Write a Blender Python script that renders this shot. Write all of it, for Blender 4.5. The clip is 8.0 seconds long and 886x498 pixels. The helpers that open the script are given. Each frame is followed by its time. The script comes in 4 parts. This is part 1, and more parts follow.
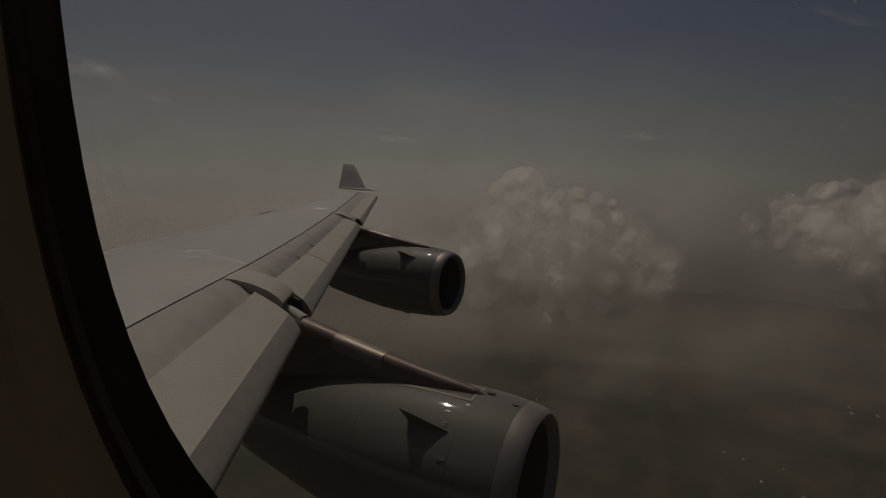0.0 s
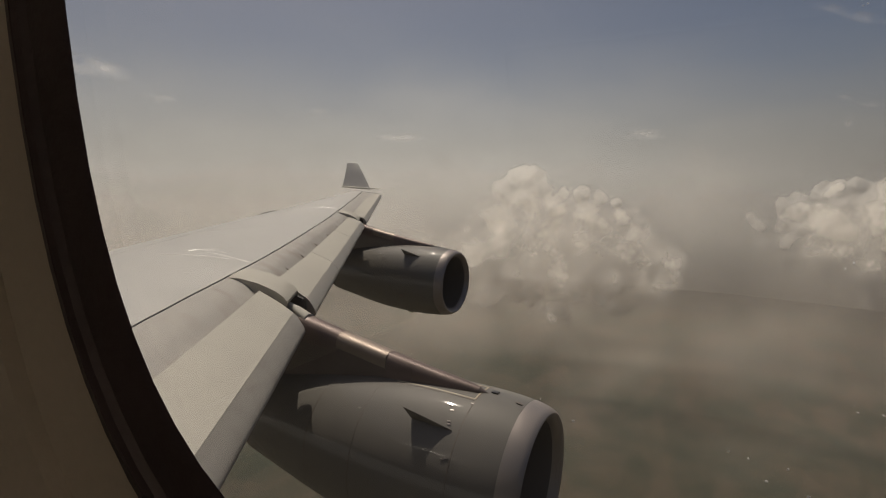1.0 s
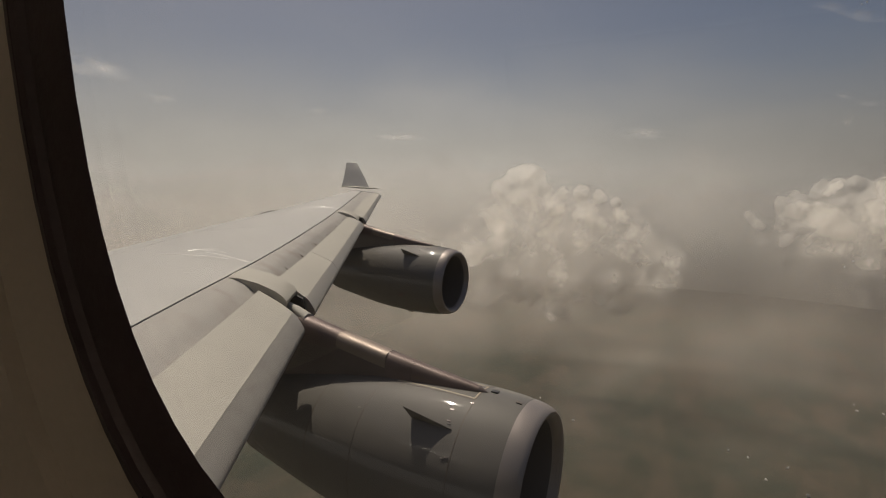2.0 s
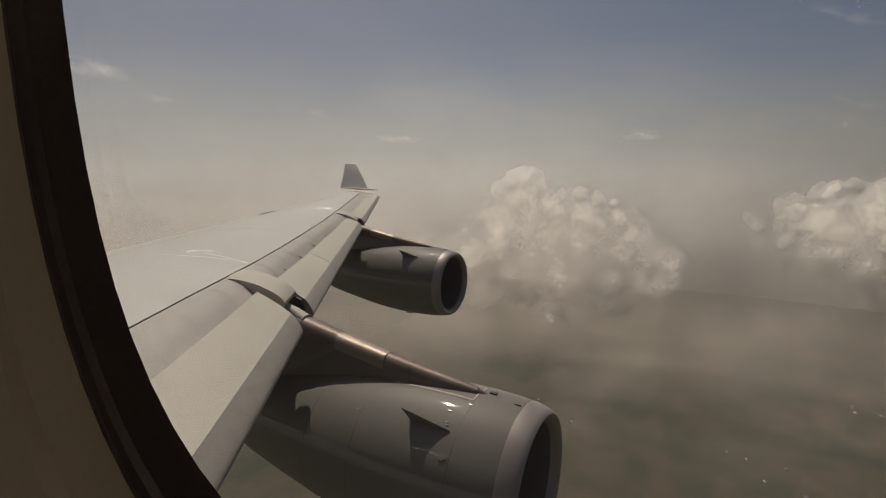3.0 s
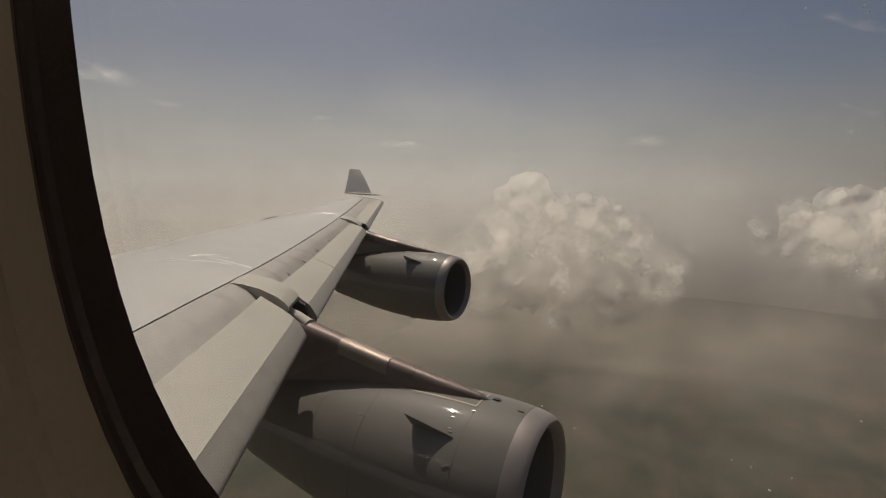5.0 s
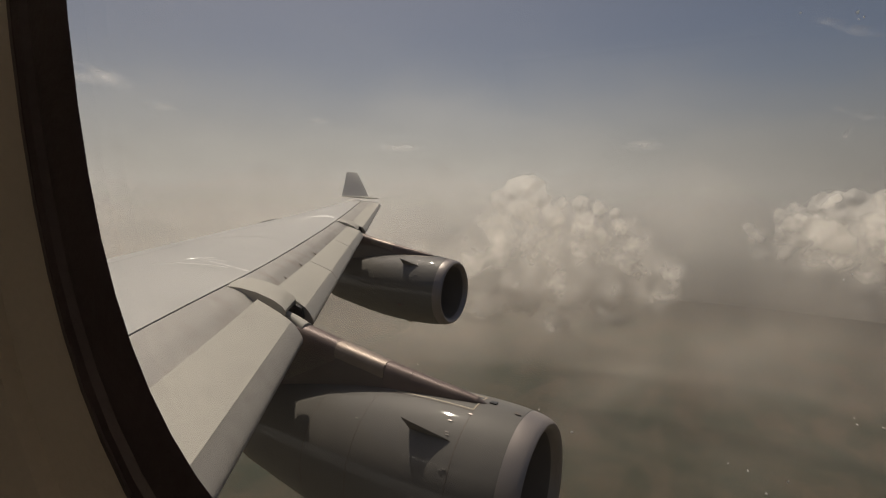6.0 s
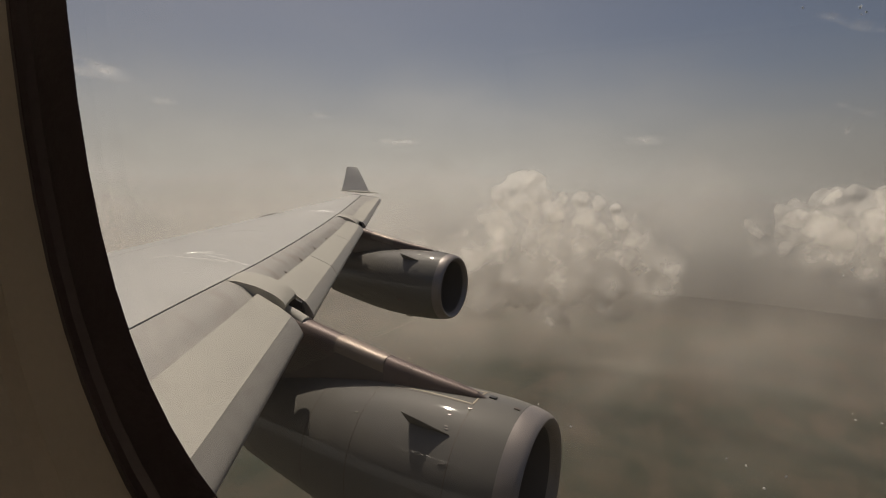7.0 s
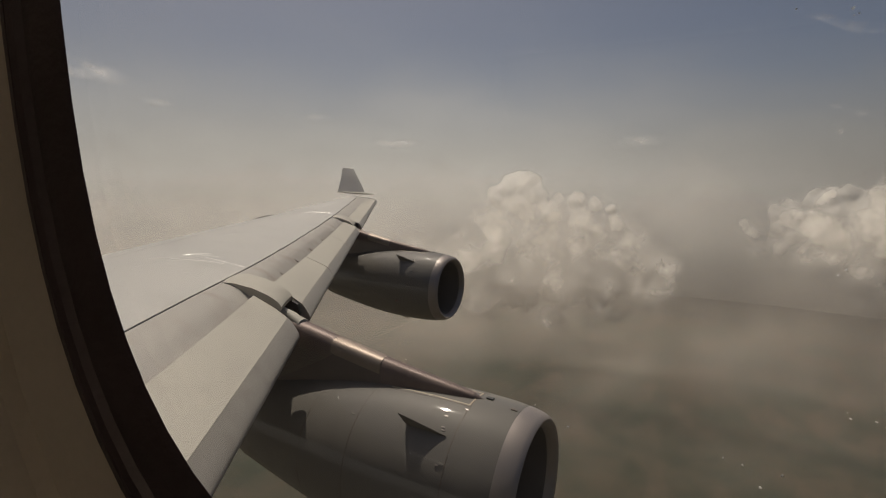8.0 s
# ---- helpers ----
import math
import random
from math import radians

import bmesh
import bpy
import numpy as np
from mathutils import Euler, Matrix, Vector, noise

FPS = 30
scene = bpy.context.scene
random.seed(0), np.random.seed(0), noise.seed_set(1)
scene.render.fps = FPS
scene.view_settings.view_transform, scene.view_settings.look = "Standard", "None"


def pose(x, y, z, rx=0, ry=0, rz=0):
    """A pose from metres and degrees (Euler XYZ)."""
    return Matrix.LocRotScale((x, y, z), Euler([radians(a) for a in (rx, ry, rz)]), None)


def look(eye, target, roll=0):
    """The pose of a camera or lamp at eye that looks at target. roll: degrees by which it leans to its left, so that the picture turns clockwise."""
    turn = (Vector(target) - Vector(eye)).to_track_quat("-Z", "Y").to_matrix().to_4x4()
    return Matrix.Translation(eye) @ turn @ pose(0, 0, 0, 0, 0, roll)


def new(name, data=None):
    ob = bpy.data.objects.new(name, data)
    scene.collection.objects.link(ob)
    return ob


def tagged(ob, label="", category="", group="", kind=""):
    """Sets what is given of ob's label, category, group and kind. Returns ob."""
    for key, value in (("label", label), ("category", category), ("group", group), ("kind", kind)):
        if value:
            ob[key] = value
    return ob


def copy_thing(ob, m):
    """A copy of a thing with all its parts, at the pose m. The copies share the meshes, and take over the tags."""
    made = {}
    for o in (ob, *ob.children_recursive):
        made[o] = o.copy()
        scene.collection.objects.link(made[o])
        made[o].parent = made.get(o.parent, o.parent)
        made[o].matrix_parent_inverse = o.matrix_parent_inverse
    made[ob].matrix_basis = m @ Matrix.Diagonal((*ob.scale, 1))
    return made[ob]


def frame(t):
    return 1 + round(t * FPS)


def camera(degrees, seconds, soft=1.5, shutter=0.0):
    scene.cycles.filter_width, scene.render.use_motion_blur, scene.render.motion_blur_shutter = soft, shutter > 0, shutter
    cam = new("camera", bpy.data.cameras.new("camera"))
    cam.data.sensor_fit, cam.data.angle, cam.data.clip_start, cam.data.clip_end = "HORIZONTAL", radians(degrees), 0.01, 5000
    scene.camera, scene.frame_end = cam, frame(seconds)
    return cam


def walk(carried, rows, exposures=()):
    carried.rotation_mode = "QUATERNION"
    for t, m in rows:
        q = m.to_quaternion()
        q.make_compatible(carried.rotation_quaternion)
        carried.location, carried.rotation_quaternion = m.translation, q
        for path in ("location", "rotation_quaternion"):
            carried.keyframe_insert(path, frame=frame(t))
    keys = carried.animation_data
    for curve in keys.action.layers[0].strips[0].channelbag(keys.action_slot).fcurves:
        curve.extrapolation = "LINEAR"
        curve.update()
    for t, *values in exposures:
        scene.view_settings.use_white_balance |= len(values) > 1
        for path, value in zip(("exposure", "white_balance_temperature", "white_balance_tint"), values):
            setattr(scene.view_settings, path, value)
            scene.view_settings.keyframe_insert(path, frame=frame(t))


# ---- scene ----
# ---- camera ----
# x points forward along the aircraft, y outboard over the left wing, z up; the eye is at the origin.
cam = camera(78.9, 8.0, soft=1.1)
EYE = Vector((0, 0, 0))
TURNS = (  # seconds, degrees aft of abeam, pitch, roll
    (0.0, 27.911, -7.153, 0.710), (0.5, 28.024, -7.408, 0.628), (1.0, 28.320, -7.286, 0.621),
    (1.5, 28.344, -7.382, 0.500), (3.0, 28.118, -7.206, 0.602), (3.5, 28.543, -7.134, 0.841),
    (4.0, 28.614, -6.961, 0.792), (4.5, 28.617, -6.846, 0.802), (6.0, 28.202, -6.272, 0.890),
    (6.5, 28.221, -6.470, 1.050), (7.0, 28.200, -6.819, 1.050), (7.5, 28.094, -6.646, 1.026),
    (8.0, 27.809, -6.700, 0.900),
)


def aim(aft, pitch):
    a, b = radians(aft), radians(pitch)
    return Vector((-math.sin(a) * math.cos(b), math.cos(a) * math.cos(b), math.sin(b)))


EXPOSURES = tuple((t, e, 6650, 11) for t, e in ((0.0, -1.75), (0.2, -1.35), (0.5, -0.62), (0.8, -0.2), (1.1, 0.0), (8.0, 0.0)))
walk(cam, [(t, look(EYE, EYE + aim(a, p), r)) for t, a, p, r in TURNS], EXPOSURES)

# ---- world and sun ----
SUN_AFT, SUN_UP = 50.0, 59.5
world = bpy.data.worlds.new("world")
scene.world = world
world.use_nodes = True
wn = world.node_tree.nodes
sky = wn.new("ShaderNodeTexSky")
sky.sky_type, sky.sun_disc = "NISHITA", False
sky.sun_elevation, sky.sun_rotation = radians(SUN_UP), radians(-SUN_AFT)
sky.altitude, sky.air_density, sky.dust_density, sky.ozone_density = 600, 0.75, 5.0, 0.3
wn["Background"].inputs[1].default_value = 0.05
world.node_tree.links.new(sky.outputs[0], wn["Background"].inputs[0])

sun_data = bpy.data.lights.new("sun", "SUN")
sun_data.energy, sun_data.angle, sun_data.color = 3.0, radians(0.6), (1.0, 0.93, 0.82)
sun = new("sun", sun_data)
sun.matrix_world = look(aim(SUN_AFT, SUN_UP) * 60, (0, 0, 0))


# ---- materials ----
def shader(name, color, rough=0.5, metal=0.0, tone=0.08, scale=3.0, fine=60.0, bump=0.02, stretch=(1, 1, 1), coat=0.0, spec=0.5, dirt=None, dirt_amount=0.0):
    """Paint, metal or plastic with colour variation at two scales and fine relief."""
    m = bpy.data.materials.new(name)
    m.use_nodes = True
    n, l = m.node_tree.nodes, m.node_tree.links
    b = n["Principled BSDF"]
    tc = n.new("ShaderNodeTexCoord")
    mp = n.new("ShaderNodeMapping")
    mp.inputs["Scale"].default_value = stretch
    l.new(tc.outputs["Object"], mp.inputs[0])
    big, small = n.new("ShaderNodeTexNoise"), n.new("ShaderNodeTexNoise")
    for t, s in ((big, scale), (small, fine)):
        l.new(mp.outputs[0], t.inputs["Vector"])
        t.inputs["Scale"].default_value, t.inputs["Detail"].default_value = s, 5
    mix = n.new("ShaderNodeMix")
    mix.data_type = "FLOAT"
    mix.inputs[0].default_value = 0.35
    l.new(big.outputs[0], mix.inputs[2])
    l.new(small.outputs[0], mix.inputs[3])
    ramp = n.new("ShaderNodeValToRGB")
    lo = [c * (1 - 2 * tone) for c in color]
    hi = [min(1, c * (1 + 1.2 * tone)) for c in color]
    ramp.color_ramp.elements[0].position, ramp.color_ramp.elements[0].color = 0.3, (*lo, 1)
    ramp.color_ramp.elements[1].position, ramp.color_ramp.elements[1].color = 0.7, (*hi, 1)
    l.new(mix.outputs[0], ramp.inputs[0])
    last = ramp.outputs[0]
    if dirt:
        dn = n.new("ShaderNodeTexNoise")
        dn.inputs["Scale"].default_value, dn.inputs["Detail"].default_value = scale * 2.3, 8
        l.new(mp.outputs[0], dn.inputs["Vector"])
        dr = n.new("ShaderNodeValToRGB")
        dr.color_ramp.elements[0].position, dr.color_ramp.elements[1].position = 0.5, 0.78
        dr.color_ramp.elements[1].color = (dirt_amount,) * 3 + (1,)
        l.new(dn.outputs[0], dr.inputs[0])
        dm = n.new("ShaderNodeMix")
        dm.data_type = "RGBA"
        l.new(dr.outputs[0], dm.inputs[0])
        l.new(last, dm.inputs[6])
        dm.inputs[7].default_value = (*dirt, 1)
        last = dm.outputs[2]
    l.new(last, b.inputs["Base Color"])
    rr = n.new("ShaderNodeMapRange")
    rr.inputs[1].default_value, rr.inputs[2].default_value = 0.3, 0.7
    rr.inputs[3].default_value, rr.inputs[4].default_value = rough * 0.85, min(1, rough * 1.2)
    l.new(mix.outputs[0], rr.inputs[0])
    l.new(rr.outputs[0], b.inputs["Roughness"])
    b.inputs["Metallic"].default_value = metal
    b.inputs["Coat Weight"].default_value = coat
    b.inputs["Coat Roughness"].default_value = 0.045
    b.inputs["Specular IOR Level"].default_value = spec
    if bump:
        bp = n.new("ShaderNodeBump")
        bp.inputs["Strength"].default_value, bp.inputs["Distance"].default_value = bump, 0.02
        l.new(mix.outputs[0], bp.inputs["Height"])
        l.new(bp.outputs[0], b.inputs["Normal"])
    return m


WING = shader("wing_paint", (0.47, 0.455, 0.425), 0.5, tone=0.03, scale=0.7, fine=9, bump=0.01, stretch=(0.35, 1.0, 1.0), spec=0.4, dirt=(0.31, 0.29, 0.26), dirt_amount=0.35)
NOSE = shader("leading_edge_paint", (0.40, 0.375, 0.34), 0.6, tone=0.05, scale=1.2, fine=14, bump=0.0, spec=0.3, stretch=(0.3, 1, 1), dirt=(0.24, 0.19, 0.155), dirt_amount=0.6)
SLAT = shader("slat_paint", (0.475, 0.447, 0.385), 0.6, spec=0.3, tone=0.03, scale=0.8, fine=12, bump=0.0, dirt=(0.30, 0.27, 0.23), dirt_amount=0.3)
SLAT_NOSE = shader("slat_nose_metal", (0.43, 0.395, 0.34), 0.42, metal=0.25, spec=0.4, tone=0.05, scale=1.5, fine=20, bump=0.01, dirt=(0.26, 0.22, 0.18), dirt_amount=0.4)
COWL = shader("cowl_paint", (0.164, 0.153, 0.136), 0.55, spec=0.15, tone=0.03, scale=1.2, fine=18, bump=0.008, coat=0.5, dirt=(0.13, 0.12, 0.11), dirt_amount=0.4)
LIP = shader("lip_metal", (0.33, 0.29, 0.268), 0.38, metal=0.45, tone=0.05, scale=3, fine=40, bump=0.03)
PYLON = shader("pylon_paint", (0.115, 0.088, 0.078), 0.35, tone=0.12, scale=2, fine=20, bump=0.04, coat=0.3)
BROWN = shader("heat_stained_metal", (0.17, 0.128, 0.115), 0.5, metal=0.3, spec=0.3, tone=0.12, scale=3, fine=25, bump=0.05)
STEEL = shader("bare_steel", (0.29, 0.235, 0.195), 0.5, metal=0.5, tone=0.08, scale=4, fine=30, bump=0.05)
# Near-white colour of the strips that imitate sun glints on the wing.
GLINT = shader("glint_white", (0.78, 0.76, 0.71), 0.3, tone=0.2, scale=9, fine=60)
SEAL = shader("dark_seal", (0.035, 0.034, 0.034), 0.7, tone=0.15, scale=6, fine=60)
FAINT = shader("faint_seam", (0.36, 0.35, 0.33), 0.6, tone=0.1, scale=6, fine=60)
SEAM = shader("panel_seam", (0.135, 0.105, 0.082), 0.6, tone=0.15, scale=6, fine=60)
WINGLET = shader("winglet_paint", (0.60, 0.57, 0.525), 0.35, tone=0.04, scale=1.0, fine=12, bump=0.03)
DUCT = shader("duct_liner", (0.12, 0.107, 0.10), 0.5, tone=0.06, scale=4, fine=40)
TAN = shader("tan_sealant", (0.42, 0.35, 0.25), 0.5, tone=0.1, scale=6, fine=50)
DARK = shader("dark_duct", (0.05, 0.047, 0.045), 0.55, tone=0.1, scale=4, fine=30)
FAN = shader("fan_titanium", (0.20, 0.20, 0.21), 0.4, metal=0.8, tone=0.08, scale=8, fine=50)
RED = shader("red_marking", (0.35, 0.06, 0.05), 0.5, tone=0.1, scale=8, fine=60)
BLACK = shader("black_marking", (0.03, 0.03, 0.03), 0.5, tone=0.1, scale=8, fine=60)
GASKET = shader("black_rubber", (0.085, 0.066, 0.075), 0.42, tone=0.15, scale=40, fine=400, bump=0.08)
CABIN = shader("cabin_plastic", (0.62, 0.565, 0.49), 0.55, tone=0.04, scale=18, fine=500, bump=0.05)
FLOORING = shader("cabin_carpet", (0.10, 0.10, 0.13), 0.9, tone=0.2, scale=30, fine=400, bump=0.2)
SKIN = shader("fuselage_paint", (0.20, 0.198, 0.19), 0.3, tone=0.02, scale=0.8, fine=10, bump=0.02)
SPECK = bpy.data.materials.new("ice_speck")
SPECK.use_nodes = True
sp_n = SPECK.node_tree.nodes
sp_t = sp_n.new("ShaderNodeBsdfTranslucent")
sp_t.inputs[0].default_value = (0.72, 0.75, 0.80, 1)
SPECK.node_tree.links.new(sp_t.outputs[0], sp_n["Material Output"].inputs[0])


def glass():
    m = bpy.data.materials.new("acrylic_glass")
    m.use_nodes = True
    n, l = m.node_tree.nodes, m.node_tree.links
    n.clear()
    out, mix = n.new("ShaderNodeOutputMaterial"), n.new("ShaderNodeMixShader")
    tr, gl, fr = n.new("ShaderNodeBsdfTransparent"), n.new("ShaderNodeBsdfGlossy"), n.new("ShaderNodeMath")
    gl.inputs["Roughness"].default_value = 0.02
    tr.inputs[0].default_value = (0.97, 0.965, 0.95, 1)
    lw = n.new("ShaderNodeLayerWeight")
    fr.operation = "MULTIPLY_ADD"
    fr.inputs[1].default_value, fr.inputs[2].default_value = 0.10, 0.02
    l.new(lw.outputs["Facing"], fr.inputs[0])
    l.new(fr.outputs[0], mix.inputs[0])
    l.new(tr.outputs[0], mix.inputs[1])
    l.new(gl.outputs[0], mix.inputs[2])
    # a thin translucent film, added to lift the darks like glare, scatters some daylight
    film, veil, spots, much = n.new("ShaderNodeMixShader"), n.new("ShaderNodeBsdfTranslucent"), n.new("ShaderNodeTexNoise"), n.new("ShaderNodeMapRange")
    veil.inputs[0].default_value = (0.80, 0.72, 0.66, 1)
    spots.inputs["Scale"].default_value, spots.inputs["Detail"].default_value = 55, 5
    much.inputs[3].default_value, much.inputs[4].default_value = 0.003, 0.009
    tc = n.new("ShaderNodeTexCoord")
    l.new(tc.outputs["Object"], spots.inputs["Vector"])
    l.new(spots.outputs[0], much.inputs[0])
    l.new(much.outputs[0], film.inputs[0])
    l.new(mix.outputs[0], film.inputs[1])
    l.new(veil.outputs[0], film.inputs[2])
    l.new(film.outputs[0], out.inputs[0])
    return m


GLASS = glass()


# Glow of the unseen strip that is added to light the cabin lining.
FILL_GLOW = bpy.data.materials.new("cabin_fill_glow")
FILL_GLOW.use_nodes = True
FILL_GLOW.node_tree.nodes["Principled BSDF"].inputs["Emission Color"].default_value = (1.0, 0.80, 0.58, 1)
FILL_GLOW.node_tree.nodes["Principled BSDF"].inputs["Emission Strength"].default_value = 2.4


def cloud_droplets():
    """Bright droplets that let the sun through; their number comes from the layer's own density, ragged by fine noise."""
    m = bpy.data.materials.new("cloud_droplets")
    m.use_nodes = True
    n, l = m.node_tree.nodes, m.node_tree.links
    n.clear()
    out, mix = n.new("ShaderNodeOutputMaterial"), n.new("ShaderNodeMixShader")
    tr, tl = n.new("ShaderNodeBsdfTransparent"), n.new("ShaderNodeBsdfTranslucent")
    tl.inputs[0].default_value = (0.65, 0.622, 0.58, 1)
    geo, noi, shr = n.new("ShaderNodeNewGeometry"), n.new("ShaderNodeTexNoise"), n.new("ShaderNodeAttribute")
    den, sft = n.new("ShaderNodeAttribute"), n.new("ShaderNodeAttribute")
    den.attribute_name, sft.attribute_name, shr.attribute_name = "droplet_share", "edge_width", "layer_share"
    noi.inputs["Scale"].default_value, noi.inputs["Detail"].default_value = 1 / 16, 6
    noi.inputs["Roughness"].default_value = 0.6
    l.new(geo.outputs["Position"], noi.inputs["Vector"])
    rag, add, alp = n.new("ShaderNodeMapRange"), n.new("ShaderNodeMath"), n.new("ShaderNodeMapRange")
    for k, v in enumerate((0.25, 0.75, -0.11, 0.11)):
        rag.inputs[k + 1].default_value = v
    l.new(noi.outputs[0], rag.inputs[0])
    l.new(den.outputs["Fac"], add.inputs[0])
    l.new(rag.outputs[0], add.inputs[1])
    alp.interpolation_type = "SMOOTHSTEP"
    alp.inputs[1].default_value, alp.inputs[3].default_value = 0.0, 0.0
    l.new(shr.outputs["Fac"], alp.inputs[4])
    l.new(add.outputs[0], alp.inputs[0])
    l.new(sft.outputs["Fac"], alp.inputs[2])
    l.new(alp.outputs[0], mix.inputs[0])
    l.new(tr.outputs[0], mix.inputs[1])
    l.new(tl.outputs[0], mix.inputs[2])
    l.new(mix.outputs[0], out.inputs[0])
    return m


DROPLETS = cloud_droplets()


def mist(name, color, z0, z1, z2, z3, density, scale, cut0, cut1, low=0.12, thin=0.15, wave=90.0, relief=0.0, fore=1.0, lumps=0.3):
    """Thin lit mist, clear above the height z3, dense from z2 down to z1, and thin again below z0."""
    m = bpy.data.materials.new(name)
    m.use_nodes = True
    n, l = m.node_tree.nodes, m.node_tree.links
    n.clear()
    out, mix, lit = n.new("ShaderNodeOutputMaterial"), n.new("ShaderNodeMixShader"), n.new("ShaderNodeMixShader")
    tr, df, tl = n.new("ShaderNodeBsdfTransparent"), n.new("ShaderNodeBsdfDiffuse"), n.new("ShaderNodeBsdfTranslucent")
    df.inputs[0].default_value = tl.inputs[0].default_value = (*color, 1)
    lit.inputs[0].default_value = 0.75
    l.new(df.outputs[0], lit.inputs[1])
    l.new(tl.outputs[0], lit.inputs[2])
    geo, sep = n.new("ShaderNodeNewGeometry"), n.new("ShaderNodeSeparateXYZ")
    l.new(geo.outputs["Position"], sep.inputs[0])
    noi, big = n.new("ShaderNodeTexNoise"), n.new("ShaderNodeTexNoise")
    noi.inputs["Scale"].default_value, noi.inputs["Detail"].default_value = 1 / scale, 7
    noi.inputs["Roughness"].default_value = 0.62
    noi.inputs["Distortion"].default_value = 0.12
    big.inputs["Scale"].default_value, big.inputs["Detail"].default_value = lumps / scale, 4
    for t in (noi, big):
        l.new(geo.outputs["Position"], t.inputs["Vector"])
    bp = n.new("ShaderNodeBump")
    bp.inputs["Strength"].default_value, bp.inputs["Distance"].default_value = relief, 0.3 * scale
    soft = n.new("ShaderNodeTexNoise")
    soft.inputs["Scale"].default_value, soft.inputs["Detail"].default_value = 1.1 / scale, 1.5
    soft.inputs["Roughness"].default_value = 0.35
    l.new(geo.outputs["Position"], soft.inputs["Vector"])
    l.new(soft.outputs[0], bp.inputs["Height"])
    for t in (df, tl):
        l.new(bp.outputs[0], t.inputs["Normal"])
    wob = n.new("ShaderNodeMapRange")
    wob.inputs[1].default_value, wob.inputs[2].default_value = 0.25, 0.75
    wob.inputs[3].default_value, wob.inputs[4].default_value = -wave, wave
    l.new(big.outputs[0], wob.inputs[0])
    zz = n.new("ShaderNodeMath")
    l.new(sep.outputs[2], zz.inputs[0])
    l.new(wob.outputs[0], zz.inputs[1])
    up, dn, tex = n.new("ShaderNodeMapRange"), n.new("ShaderNodeMapRange"), n.new("ShaderNodeMapRange")
    for r, a, b, c, d in ((up, z2, z3, density, 0.0), (dn, z0, z1, low, 1.0), (tex, cut0, cut1, thin, 1.0)):
        r.interpolation_type = "SMOOTHSTEP"
        for i, v in enumerate((a, b, c, d)):
            r.inputs[i + 1].default_value = v
    l.new(zz.outputs[0], up.inputs[0])
    l.new(zz.outputs[0], dn.inputs[0])
    l.new(noi.outputs[0], tex.inputs[0])
    # thinner towards the nose
    ahead = n.new("ShaderNodeMapRange")
    ahead.interpolation_type = "SMOOTHSTEP"
    for k, v in enumerate((-260, 170, 1.0, fore)):
        ahead.inputs[k + 1].default_value = v
    l.new(sep.outputs[0], ahead.inputs[0])
    m0, m1, m2 = n.new("ShaderNodeMath"), n.new("ShaderNodeMath"), n.new("ShaderNodeMath")
    m0.operation = "MULTIPLY"
    l.new(m2.outputs[0], m0.inputs[0])
    l.new(ahead.outputs[0], m0.inputs[1])
    m1.operation = m2.operation = "MULTIPLY"
    l.new(up.outputs[0], m1.inputs[0])
    l.new(dn.outputs[0], m1.inputs[1])
    l.new(m1.outputs[0], m2.inputs[0])
    l.new(tex.outputs[0], m2.inputs[1])
    l.new(m0.outputs[0], mix.inputs[0])
    l.new(tr.outputs[0], mix.inputs[1])
    l.new(lit.outputs[0], mix.inputs[2])
    l.new(mix.outputs[0], out.inputs[0])
    return m


def farmland():
    m = bpy.data.materials.new("farmland")
    m.use_nodes = True
    n, l = m.node_tree.nodes, m.node_tree.links
    b = n["Principled BSDF"]
    b.inputs["Roughness"].default_value = 0.95
    geo = n.new("ShaderNodeNewGeometry")
    mp = n.new("ShaderNodeMapping")
    mp.inputs["Scale"].default_value = (1.0, 0.30, 1.0)
    mp.inputs["Rotation"].default_value = (0, 0, 0.5)
    l.new(geo.outputs["Position"], mp.inputs[0])
    vor = n.new("ShaderNodeTexVoronoi")
    vor.inputs["Scale"].default_value = 1 / 60
    vor.distance = "CHEBYCHEV"
    l.new(mp.outputs[0], vor.inputs["Vector"])
    ramp = n.new("ShaderNodeValToRGB")
    ramp.color_ramp.elements[0].color = (0.020, 0.030, 0.014, 1)
    ramp.color_ramp.elements[1].color = (0.094, 0.069, 0.047, 1)
    e = ramp.color_ramp.elements.new(0.5)
    e.color = (0.056, 0.054, 0.035, 1)
    l.new(vor.outputs["Color"], ramp.inputs[0])
    noi = n.new("ShaderNodeTexNoise")
    noi.inputs["Scale"].default_value, noi.inputs["Detail"].default_value = 1 / 260, 9
    noi.inputs["Roughness"].default_value = 0.7
    l.new(geo.outputs["Position"], noi.inputs["Vector"])
    r2 = n.new("ShaderNodeValToRGB")
    r2.color_ramp.elements[0].position, r2.color_ramp.elements[0].color = 0.38, (0.020, 0.029, 0.016, 1)
    r2.color_ramp.elements[1].position, r2.color_ramp.elements[1].color = 0.62, (0.092, 0.066, 0.045, 1)
    l.new(noi.outputs[0], r2.inputs[0])
    mx = n.new("ShaderNodeMix")
    mx.data_type = "RGBA"
    mx.inputs[0].default_value = 0.6
    l.new(ramp.outputs[0], mx.inputs[6])
    l.new(r2.outputs[0], mx.inputs[7])
    l.new(mx.outputs[2], b.inputs["Base Color"])
    return m


